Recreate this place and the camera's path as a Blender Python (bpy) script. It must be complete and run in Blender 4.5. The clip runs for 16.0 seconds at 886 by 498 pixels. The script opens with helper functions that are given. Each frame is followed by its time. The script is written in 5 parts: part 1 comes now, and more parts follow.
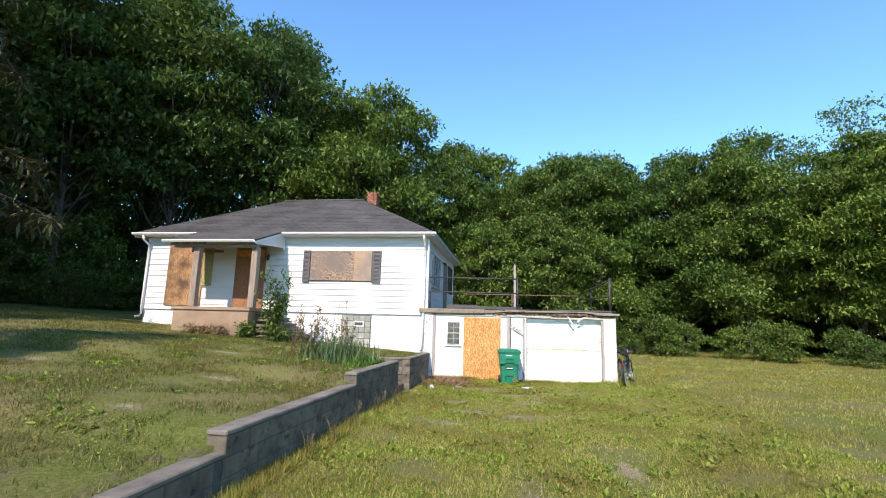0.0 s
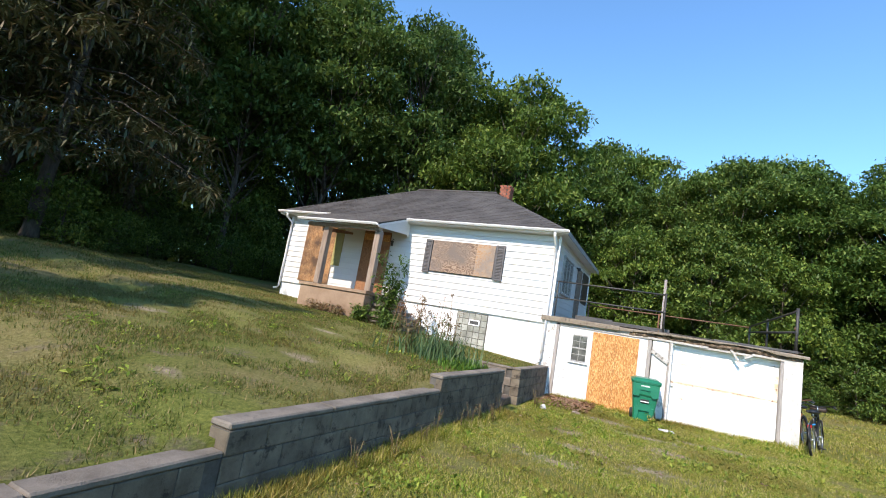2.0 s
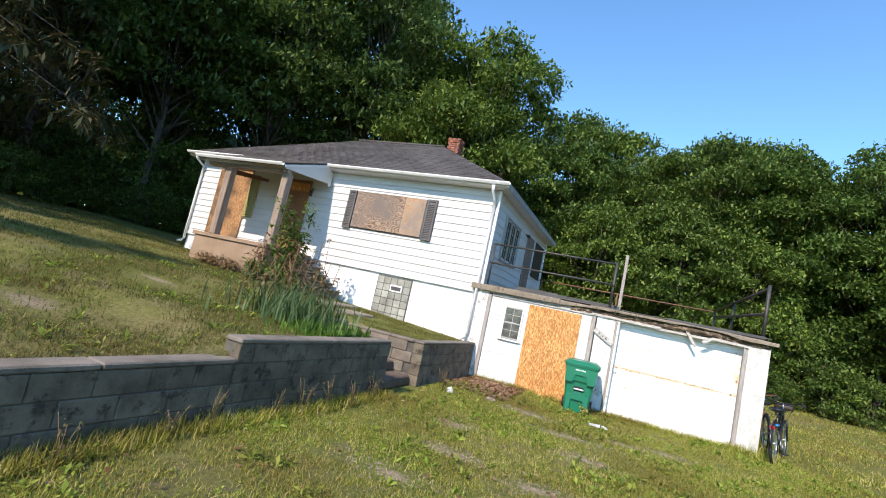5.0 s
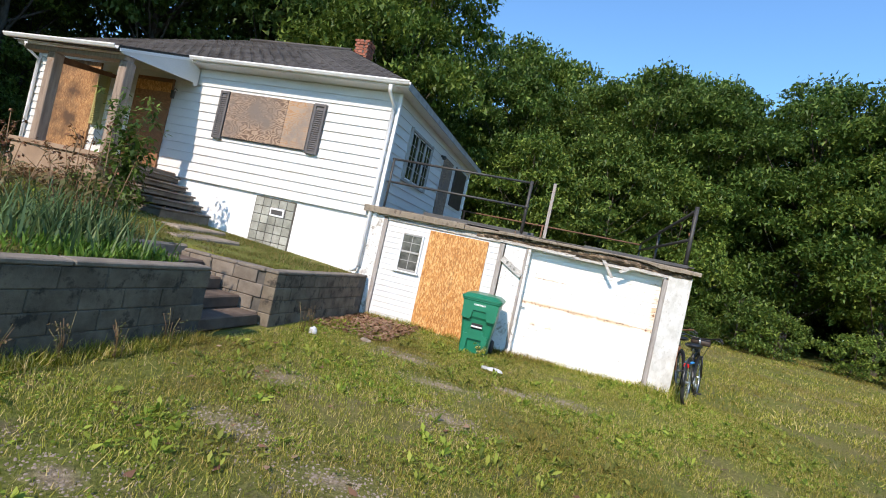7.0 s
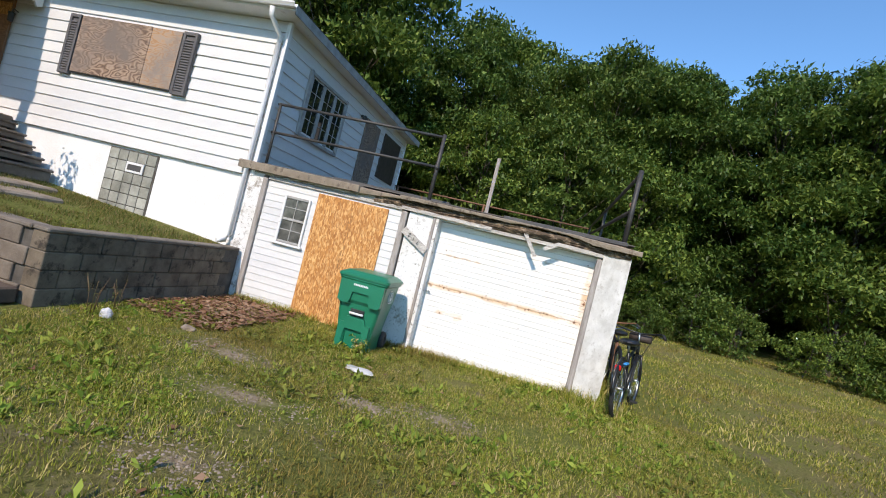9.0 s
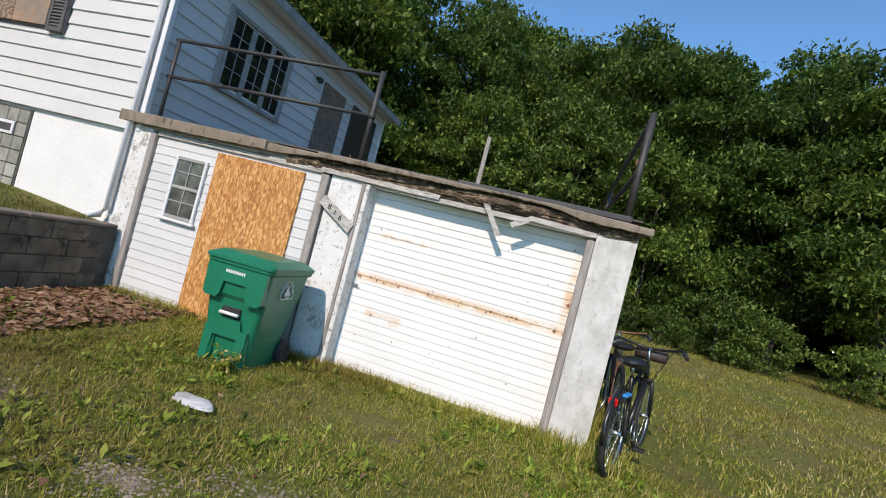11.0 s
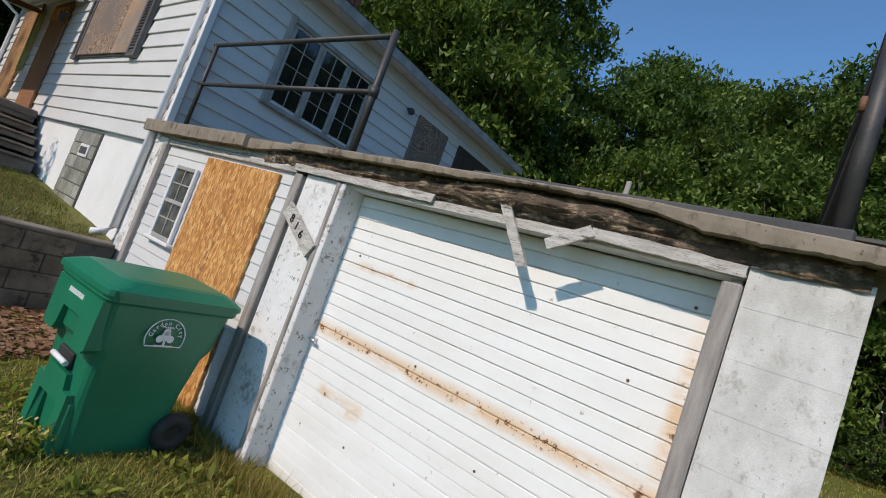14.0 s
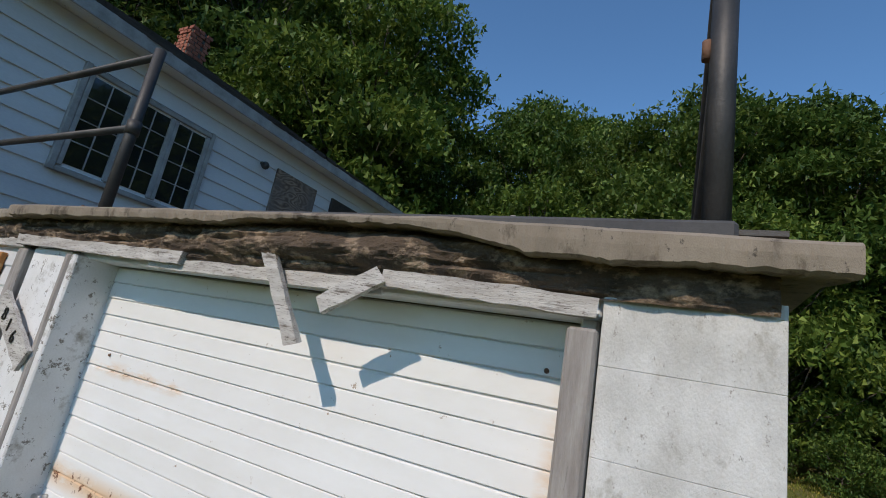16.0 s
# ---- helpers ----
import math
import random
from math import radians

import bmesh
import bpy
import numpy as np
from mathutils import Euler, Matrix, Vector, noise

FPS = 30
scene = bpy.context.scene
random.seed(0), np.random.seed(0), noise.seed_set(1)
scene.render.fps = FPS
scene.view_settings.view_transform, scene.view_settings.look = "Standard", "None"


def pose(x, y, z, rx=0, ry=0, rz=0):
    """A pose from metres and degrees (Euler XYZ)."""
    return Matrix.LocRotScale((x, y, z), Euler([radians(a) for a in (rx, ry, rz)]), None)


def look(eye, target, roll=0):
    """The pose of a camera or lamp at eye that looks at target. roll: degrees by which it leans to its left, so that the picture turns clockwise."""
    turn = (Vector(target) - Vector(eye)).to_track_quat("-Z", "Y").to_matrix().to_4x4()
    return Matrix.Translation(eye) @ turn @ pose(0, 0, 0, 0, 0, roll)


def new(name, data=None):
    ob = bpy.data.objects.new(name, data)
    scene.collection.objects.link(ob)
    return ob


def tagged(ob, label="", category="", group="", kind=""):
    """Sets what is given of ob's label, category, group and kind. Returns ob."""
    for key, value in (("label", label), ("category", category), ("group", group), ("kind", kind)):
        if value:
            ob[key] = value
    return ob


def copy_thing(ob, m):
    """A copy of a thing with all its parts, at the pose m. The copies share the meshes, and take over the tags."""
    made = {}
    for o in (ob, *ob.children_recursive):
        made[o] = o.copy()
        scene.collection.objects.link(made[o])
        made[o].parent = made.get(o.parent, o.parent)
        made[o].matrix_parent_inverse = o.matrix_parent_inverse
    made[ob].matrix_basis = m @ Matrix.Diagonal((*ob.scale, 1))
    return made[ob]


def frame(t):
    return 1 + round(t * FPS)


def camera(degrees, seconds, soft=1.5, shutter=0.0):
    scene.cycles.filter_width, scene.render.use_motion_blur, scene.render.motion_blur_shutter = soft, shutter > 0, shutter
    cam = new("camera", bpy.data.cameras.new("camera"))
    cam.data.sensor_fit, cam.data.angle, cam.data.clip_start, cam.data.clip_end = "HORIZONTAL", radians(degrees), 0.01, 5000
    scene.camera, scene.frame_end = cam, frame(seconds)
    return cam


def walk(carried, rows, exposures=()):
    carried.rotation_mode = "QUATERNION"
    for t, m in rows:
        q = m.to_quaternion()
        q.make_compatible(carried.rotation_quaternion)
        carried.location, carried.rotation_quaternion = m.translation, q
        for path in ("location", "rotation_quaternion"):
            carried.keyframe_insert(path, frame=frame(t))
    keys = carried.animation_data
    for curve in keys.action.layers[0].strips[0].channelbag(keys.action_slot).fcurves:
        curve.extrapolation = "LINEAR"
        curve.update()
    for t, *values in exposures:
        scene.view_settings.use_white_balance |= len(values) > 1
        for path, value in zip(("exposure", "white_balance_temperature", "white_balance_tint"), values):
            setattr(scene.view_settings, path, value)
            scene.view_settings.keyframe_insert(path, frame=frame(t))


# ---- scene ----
cam = camera(87.0, 16.0, soft=1.0)
METRES, EYE, TILT, LEAN, TURN = 15.12, 1.575, 0.0, 0.0, 8.5
ROWS = [
    (0.0, 0.0, 0.0, 0.0, -0.26, 9.42, -1.56),
    (0.5, 0.0027, 0.0224, 0.0002, 13.3, 9.89, -5.58),
    (1.0, 0.0117, 0.044, 0.0018, 16.97, 9.68, -7.14),
    (1.5, 0.0151, 0.0742, -0.0006, 16.86, 9.47, -7.83),
    (2.0, 0.0255, 0.1041, 0.0003, 16.13, 8.36, -9.61),
    (2.5, 0.0393, 0.1328, -0.0005, 14.12, 7.83, -11.17),
    (3.0, 0.0495, 0.1649, -0.0032, 13.24, 6.86, -11.87),
    (5.5, 0.1066, 0.3221, -0.0055, 13.78, 6.43, -12.4),
    (6.0, 0.1177, 0.358, -0.0068, 12.14, 5.27, -12.22),
    (6.5, 0.1349, 0.3927, -0.0089, 9.55, 3.23, -12.16),
    (7.0, 0.1517, 0.426, -0.0086, 7.19, 0.86, -12.49),
    (7.5, 0.1658, 0.4611, -0.0094, 6.42, 0.77, -12.9),
    (8.0, 0.1845, 0.491, -0.0097, 5.02, 0.73, -13.78),
    (8.5, 0.2057, 0.5215, -0.0108, 4.03, 0.85, -13.95),
    (9.0, 0.2264, 0.5549, -0.0107, 3.67, 0.75, -14.02),
    (9.5, 0.2433, 0.5858, -0.0129, 3.46, 0.71, -14.24),
    (12.0, 0.3055, 0.7471, -0.0131, 13.93, 1.21, -16.43),
    (12.5, 0.3156, 0.7668, -0.0078, 21.9, 3.3, -17.78),
    (13.0, 0.3203, 0.7965, -0.0084, 25.22, 4.91, -19.06),
    (13.5, 0.3259, 0.8286, -0.0058, 26.23, 4.36, -19.48),
    (14.0, 0.3324, 0.856, -0.0051, 26.64, 4.32, -19.49),
    (14.5, 0.3319, 0.8851, -0.0031, 26.63, 5.21, -18.15),
    (15.0, 0.3313, 0.9087, 0.0042, 26.25, 7.04, -15.19),
    (15.5, 0.3359, 0.9166, 0.0081, 23.45, 9.85, -12.4),
    (16.0, 0.3439, 0.9184, 0.0119, 17.43, 13.26, -10.1),
]
walk(cam, [(t, pose(0, 0, EYE, TILT, LEAN, TURN) @ pose(METRES * x, METRES * y, METRES * z, 90 + pitch, roll, yaw)) for t, x, y, z, yaw, pitch, roll in ROWS],
     exposures=[(0.0, 0.58, 6800, 15), (3.0, 0.55, 6850, 15), (6.0, 0.43, 6850, 15), (9.0, 0.10, 6850, 16), (12.0, -0.20, 6850, 15), (14.0, -0.38, 6800, 15), (16.0, -0.57, 6700, 15)])

# ---------------------------------------------------------------- light
SUN_DIR = Vector((-0.13, -1.0, 0.82)).normalized()
world = bpy.data.worlds.new("sky")
scene.world = world
world.use_nodes = True
wn = world.node_tree.nodes
sky = wn.new("ShaderNodeTexSky")
sky.sky_type = "NISHITA"
sky.sun_disc = False
sky.sun_elevation = math.asin(SUN_DIR.z)
sky.sun_rotation = math.atan2(SUN_DIR.x, SUN_DIR.y)
sky.air_density, sky.dust_density, sky.ozone_density = 1.0, 0.1, 4.0
wn["Background"].inputs[1].default_value = 0.15
tint = wn.new("ShaderNodeMix")
tint.data_type, tint.blend_type = "RGBA", "MULTIPLY"
tint.inputs[0].default_value = 1.0
tint.inputs[7].default_value = (1.04, 1.46, 1.60, 1)
world.node_tree.links.new(sky.outputs[0], tint.inputs[6])
world.node_tree.links.new(tint.outputs[2], wn["Background"].inputs[0])
sun_data = bpy.data.lights.new("sun", "SUN")
sun_data.energy, sun_data.angle, sun_data.color = 4.3, radians(0.5), (1.0, 0.90, 0.77)
sun = new("sun", sun_data)
sun.matrix_world = look(SUN_DIR * 60, (0, 0, 0))

# ---------------------------------------------------------------- helpers
K = 1.05   # plan units to metres
DRIVE = ((0.45, 10.6, 0.4, 0.22), (0.2, 4.4, 0.3, 1.3), (1.35, 6.0, 0.25, 0.9), (1.5, 12.6, 0.4, 0.22), (-0.6, 12.4, 0.5, 0.25), (-1.2, 10.4, 0.35, 0.3), (-0.82, 9.22, 0.45, 0.2), (0.15, 9.0, 0.4, 0.22), (-0.98, 8.2, 0.4, 0.25), (0.05, 11.62, 0.7, 0.3), (0.85, 12.3, 0.3, 0.15))
PATCHES = DRIVE + (
           (-4.5, 7.0, 0.7, 0.45), (-5.8, 9.2, 0.9, 0.4), (-7.5, 6.5, 0.9, 0.5), (-4.0, 4.6, 0.5, 0.3))
ORIGIN = {}


def thing(name, loc, label, category, group="", kind="", rz=0):
    ob = new(name)
    ob.empty_display_size = 0.2
    ob.location = Vector(loc) * K
    ob.rotation_euler = (0, 0, radians(rz))
    ORIGIN[ob.name] = Vector(loc)
    return tagged(ob, label, category, group, kind)


def part(name, bm, material, parent=None, label=""):
    """Links a bmesh, laid out in plan units, as one mesh under a thing or a part."""
    me = bpy.data.meshes.new(name)
    o = ORIGIN.get(parent.name, Vector()) if parent else Vector()
    for v in bm.verts:
        v.co = (v.co - o) * K
    bmesh.ops.recalc_face_normals(bm, faces=bm.faces)
    bm.to_mesh(me)
    bm.free()
    ob = new(name, me)
    me.materials.append(material)
    if parent:
        ob.parent = parent
        ORIGIN[ob.name] = o
    if label:
        ob["label"] = label
    return ob


def mesh_part(name, verts, faces, material, parent=None, label=""):
    me = bpy.data.meshes.new(name)
    verts = np.asarray(verts, float)
    o = ORIGIN.get(parent.name, Vector()) if parent else Vector()
    verts = (verts - np.array(o)) * K
    faces = np.asarray(faces)
    n = faces.shape[1]
    me.vertices.add(len(verts))
    me.vertices.foreach_set("co", verts.ravel())
    me.loops.add(faces.size)
    me.loops.foreach_set("vertex_index", faces.ravel().astype(np.int32))
    me.polygons.add(len(faces))
    me.polygons.foreach_set("loop_start", np.arange(0, faces.size, n, dtype=np.int32))
    me.update(calc_edges=True)
    me.validate()
    me.materials.append(material)
    ob = new(name, me)
    if parent:
        ob.parent = parent
        ORIGIN[ob.name] = o
    if label:
        ob["label"] = label
    return ob


def box(bm, x0, x1, y0, y1, z0, z1, bevel=0.006):
    m = Matrix.Translation(((x0 + x1) / 2, (y0 + y1) / 2, (z0 + z1) / 2)) @ Matrix.Diagonal((x1 - x0, y1 - y0, z1 - z0, 1))
    g = bmesh.ops.create_cube(bm, size=1, matrix=m)
    if bevel:
        ed = list({e for v in g["verts"] for e in v.link_edges})
        bmesh.ops.bevel(bm, geom=ed, offset=bevel, segments=1, affect="EDGES")
    return bm


def bx(name, dims, material, parent=None, label="", bevel=0.006):
    return part(name, box(bmesh.new(), *dims, bevel), material, parent, label)


def prism(bm, poly, axis, a, b):
    """Extrudes a polygon of (u, v) along an axis from a to b."""
    def p(u, v, w):
        return {"x": (w, u, v), "y": (u, w, v), "z": (u, v, w)}[axis]
    f = bm.faces.new([bm.verts.new(p(u, v, a)) for u, v in poly])
    g = bmesh.ops.extrude_face_region(bm, geom=[f])
    d = Vector(p(0, 0, b)) - Vector(p(0, 0, a))
    bmesh.ops.translate(bm, vec=d, verts=[v for v in g["geom"] if isinstance(v, bmesh.types.BMVert)])
    return bm


def tube(bm, pts, r, n=8, r2=None, cap=True):
    pts = [Vector(p) for p in pts]
    rings = []
    up = Vector((0.13, 0.21, 1))
    for i, p in enumerate(pts):
        d = (pts[min(i + 1, len(pts) - 1)] - pts[max(i - 1, 0)]).normalized()
        a = d.cross(up if abs(d.dot(up.normalized())) < 0.98 else Vector((1, 0, 0))).normalized()
        b = d.cross(a)
        rr = r if r2 is None else r + (r2 - r) * i / max(1, len(pts) - 1)
        rings.append([bm.verts.new(p + (a * math.cos(2 * math.pi * k / n) + b * math.sin(2 * math.pi * k / n)) * rr) for k in range(n)])
    for q, s in zip(rings, rings[1:]):
        for k in range(n):
            bm.faces.new((q[k], q[(k + 1) % n], s[(k + 1) % n], s[k])).smooth = True
    if cap:
        bm.faces.new(rings[0][::-1])
        bm.faces.new(rings[-1])
    return bm


def torus(bm, c, axis, R, r, n=28, m=8):
    axis = Vector(axis).normalized()
    u = axis.orthogonal().normalized()
    w = axis.cross(u)
    rings = []
    for i in range(n):
        a = 2 * math.pi * i / n
        d = u * math.cos(a) + w * math.sin(a)
        rings.append([bm.verts.new(Vector(c) + d * (R + r * math.cos(2 * math.pi * k / m)) + axis * r * math.sin(2 * math.pi * k / m)) for k in range(m)])
    for i in range(n):
        q, s = rings[i], rings[(i + 1) % n]
        for k in range(m):
            bm.faces.new((q[k], q[(k + 1) % m], s[(k + 1) % m], s[k])).smooth = True
    return bm


# ---------------------------------------------------------------- materials
def node_mat(name):
    m = bpy.data.materials.new(name)
    m.use_nodes = True
    return m, m.node_tree, m.node_tree.nodes["Principled BSDF"]


def N(nt, kind, **ins):
    n = nt.nodes.new("ShaderNode" + kind)
    for k, v in ins.items():
        n.inputs[k.replace("_", " ")].default_value = v
    return n


def ramp(nt, fac, stops):
    r = nt.nodes.new("ShaderNodeValToRGB")
    el = r.color_ramp.elements
    while len(el) < len(stops):
        el.new(0.5)
    for e, (p, c) in zip(el, stops):
        e.position, e.color = p, (*c, 1) if len(c) == 3 else c
    nt.links.new(fac, r.inputs[0])
    return r.outputs[0]


def g3(v):
    return (v, v, v)


def mixc(nt, fac, a, b, mode="MIX"):
    m = nt.nodes.new("ShaderNodeMix")
    m.data_type, m.blend_type = "RGBA", mode
    for sock, v in ((m.inputs[0], fac), (m.inputs[6], a), (m.inputs[7], b)):
        if isinstance(v, (int, float)):
            sock.default_value = v
        elif isinstance(v, tuple):
            sock.default_value = (*v, 1)
        else:
            nt.links.new(v, sock)
    return m.outputs[2]


def coords(nt, scale=(1, 1, 1), rot=(0, 0, 0)):
    g = nt.nodes.new("ShaderNodeNewGeometry")
    mp = nt.nodes.new("ShaderNodeMapping")
    mp.inputs["Scale"].default_value = scale
    mp.inputs["Rotation"].default_value = rot
    nt.links.new(g.outputs["Position"], mp.inputs[0])
    return mp.outputs[0]


def ocoords(nt, scale=(1, 1, 1), rot=(0, 0, 0)):
    g = nt.nodes.new("ShaderNodeTexCoord")
    mp = nt.nodes.new("ShaderNodeMapping")
    mp.inputs["Scale"].default_value = scale
    mp.inputs["Rotation"].default_value = rot
    nt.links.new(g.outputs["Object"], mp.inputs[0])
    return mp.outputs[0]


def noise_tex(nt, vec, scale, detail=6, rough=0.6):
    n = N(nt, "TexNoise", Scale=scale, Detail=detail, Roughness=rough)
    nt.links.new(vec, n.inputs["Vector"])
    return n.outputs[0]


def bump(nt, b, height, strength=0.3, dist=0.01):
    n = N(nt, "Bump", Strength=strength, Distance=dist)
    nt.links.new(height, n.inputs["Height"])
    nt.links.new(n.outputs[0], b.inputs["Normal"])


def simple(name, c1, c2, scale=3.0, rough=0.7, fine=60.0, relief=0.25, metal=0.0, stretch=(1, 1, 1), stain=None, stain_at=0.62, island=0.0, dist=0.006, flecks=None, fleck_at=0.66):
    """A worn surface: broad colour change, fine grain, relief, and stains with ragged edges."""
    m, nt, b = node_mat(name)
    vec = coords(nt, stretch)
    broad = noise_tex(nt, vec, scale)
    grain = noise_tex(nt, vec, fine, 4)
    col = ramp(nt, broad, [(0.3, c1), (0.7, c2)])
    col = mixc(nt, 0.22, col, ramp(nt, grain, [(0.3, g3(0.25)), (0.7, g3(0.8))]), "SOFT_LIGHT")
    if stain:
        s = ramp(nt, noise_tex(nt, vec, scale * 1.7, 9, 0.7), [(stain_at, g3(0)), (stain_at + 0.1, g3(1))])
        col = mixc(nt, s, col, stain)
    if flecks:
        fl = noise_tex(nt, vec, scale * 7, 10, 0.78)
        col = mixc(nt, ramp(nt, fl, [(fleck_at, g3(0)), (fleck_at + 0.03, g3(1))]), col, flecks)
    if island:
        oi = nt.nodes.new("ShaderNodeObjectInfo")
        col = mixc(nt, island, col, ramp(nt, oi.outputs["Random"], [(0, g3(0.25)), (1, g3(0.75))]), "SOFT_LIGHT")
    nt.links.new(col, b.inputs["Base Color"])
    b.inputs["Roughness"].default_value = rough
    b.inputs["Metallic"].default_value = metal
    bump(nt, b, grain, relief, dist)
    return m


def leafy(name, c1, c2, c3, trans=0.35, tree_var=0.6):
    m, nt, b = node_mat(name)
    g = nt.nodes.new("ShaderNodeNewGeometry")
    oi = nt.nodes.new("ShaderNodeObjectInfo")
    col = ramp(nt, g.outputs["Random Per Island"], [(0, c1), (0.6, c2), (1, c3)])
    big = noise_tex(nt, coords(nt), 0.35, 3)
    col = mixc(nt, 0.55, col, ramp(nt, big, [(0.35, g3(0.3)), (0.65, g3(0.7))]), "SOFT_LIGHT")
    col = mixc(nt, tree_var, col, ramp(nt, oi.outputs["Random"], [(0, (0.25, 0.32, 0.25)), (0.5, (0.5, 0.5, 0.4)), (1, (0.7, 0.68, 0.4))]), "SOFT_LIGHT")
    nt.links.new(col, b.inputs["Base Color"])
    b.inputs["Roughness"].default_value = 0.5
    b.inputs["Specular IOR Level"].default_value = 0.3
    t = nt.nodes.new("ShaderNodeBsdfTranslucent")
    nt.links.new(col, t.inputs[0])
    mx = nt.nodes.new("ShaderNodeMixShader")
    mx.inputs[0].default_value = trans
    nt.links.new(b.outputs[0], mx.inputs[1])
    nt.links.new(t.outputs[0], mx.inputs[2])
    nt.links.new(mx.outputs[0], nt.nodes["Material Output"].inputs[0])
    return m


M_siding = simple("white_siding", g3(0.60), (0.68, 0.68, 0.665), 0.8, 0.45, 25, 0.08, stretch=(1, 1, 3), stain=(0.5, 0.5, 0.46), stain_at=0.68, island=0.15)
M_trim = simple("white_trim", g3(0.68), g3(0.78), 1.5, 0.5, 40, 0.1, stain=(0.5, 0.47, 0.42), stain_at=0.62, flecks=(0.3, 0.28, 0.25), fleck_at=0.62)
M_found = simple("white_foundation", (0.70, 0.70, 0.68), g3(0.80), 1.2, 0.85, 30, 0.5, stain=(0.55, 0.5, 0.43), stain_at=0.68, dist=0.01)
M_peel = simple("peeling_white_block", (0.62, 0.61, 0.58), g3(0.78), 2.5, 0.85, 120, 0.4, stain=(0.33, 0.30, 0.26), stain_at=0.55, dist=0.005, flecks=(0.22, 0.2, 0.17), fleck_at=0.57)
M_pillar = simple("painted_block", (0.46, 0.45, 0.42), (0.70, 0.695, 0.67), 5.0, 0.85, 130, 0.35, stain=(0.40, 0.38, 0.34), stain_at=0.56, dist=0.008, stretch=(1.4, 1.4, 0.9), flecks=(0.33, 0.31, 0.28), fleck_at=0.6)
M_timber = simple("weathered_timber", (0.22, 0.19, 0.17), (0.42, 0.39, 0.36), 6, 0.85, 90, 0.6, stretch=(6, 6, 0.6), stain=(0.10, 0.085, 0.075), stain_at=0.62)
M_timber_h = simple("weathered_board", (0.34, 0.31, 0.28), (0.62, 0.60, 0.56), 5, 0.85, 60, 0.5, stretch=(0.9, 6, 7), stain=(0.14, 0.12, 0.10), stain_at=0.56, dist=0.004, flecks=(0.12, 0.10, 0.085), fleck_at=0.56)
M_slab = simple("old_concrete", (0.19, 0.155, 0.115), (0.31, 0.26, 0.20), 4, 0.95, 280, 0.4, stain=(0.105, 0.082, 0.06), stain_at=0.55, dist=0.004, stretch=(1.6, 1.6, 0.8), flecks=(0.09, 0.075, 0.06), fleck_at=0.6)
M_rubble = simple("rotten_rubble", (0.035, 0.027, 0.02), (0.17, 0.12, 0.08), 6, 1.0, 130, 0.9, stretch=(0.9, 1, 1.3), stain=(0.36, 0.265, 0.18), stain_at=0.5, dist=0.012)
M_block = simple("weathered_block", (0.08, 0.063, 0.044), (0.205, 0.168, 0.122), 4.0, 0.95, 110, 0.6, stain=(0.045, 0.036, 0.027), stain_at=0.54, island=0.45, dist=0.006)
# Paler copy of the block for the returns, sunlight put into its colour.
M_blocklit = simple("sunlit_block", (0.11, 0.09, 0.07), (0.27, 0.23, 0.185), 3.0, 0.95, 60, 0.7, stain=(0.12, 0.11, 0.1), stain_at=0.62, island=0.5, dist=0.012)
M_cap = simple("wall_cap", (0.11, 0.092, 0.072), (0.25, 0.215, 0.175), 3.0, 0.95, 60, 0.7, stain=(0.12, 0.11, 0.1), stain_at=0.6, dist=0.012)
M_mortar = simple("mortar", (0.06, 0.054, 0.046), (0.12, 0.11, 0.095), 5, 0.95, 60, 0.5)
M_porch = simple("tan_stucco", (0.22, 0.145, 0.095), (0.34, 0.24, 0.165), 2, 0.9, 50, 0.6, stain=(0.2, 0.15, 0.11), stain_at=0.64)
M_step = simple("step_concrete", (0.10, 0.082, 0.066), (0.21, 0.178, 0.145), 3, 0.9, 60, 0.6, stain=(0.08, 0.07, 0.06), stain_at=0.62)
M_path = simple("path_concrete", (0.19, 0.15, 0.11), (0.33, 0.275, 0.215), 3, 0.9, 60, 0.5, stain=(0.10, 0.085, 0.065), stain_at=0.58)
M_brownstep = simple("brown_step", (0.075, 0.052, 0.04), (0.16, 0.12, 0.09), 3, 0.9, 60, 0.6)
M_post = simple("porch_post", (0.20, 0.145, 0.11), (0.34, 0.265, 0.21), 4, 0.85, 70, 0.4, stretch=(4, 4, 0.5))
M_shingle = simple("asphalt_shingle", (0.045, 0.041, 0.04), (0.10, 0.093, 0.089), 1.2, 0.95, 120, 0.7, island=0.15)
M_shutter = simple("dark_shutter", (0.07, 0.07, 0.075), (0.13, 0.12, 0.12), 3, 0.6, 60, 0.2)
M_yshutter = simple("faded_shutter", (0.30, 0.27, 0.10), (0.40, 0.36, 0.16), 3, 0.7, 60, 0.2)
M_pipe = simple("dark_pipe", (0.035, 0.036, 0.036), (0.075, 0.07, 0.065), 6, 0.55, 80, 0.25, metal=0.3, stain=(0.12, 0.06, 0.03), stain_at=0.7)
M_darkstrip = simple("grey_strip", (0.05, 0.05, 0.052), (0.09, 0.088, 0.085), 2, 0.8, 60, 0.3)
M_roll = simple("unseen_roofing", (0.07, 0.066, 0.06), (0.14, 0.13, 0.12), 2, 0.95, 90, 0.6)
M_brick = simple("chimney_brick", (0.24, 0.075, 0.045), (0.36, 0.13, 0.08), 8, 0.9, 60, 0.5, island=0.5)
M_glass, _nt, _b = node_mat("window_glass")
_b.inputs["Base Color"].default_value = (0.012, 0.014, 0.016, 1)
_b.inputs["Roughness"].default_value = 0.04
_b.inputs["Specular IOR Level"].default_value = 0.8
M_dimglass, _nt, _b = node_mat("mottled_window_glass")
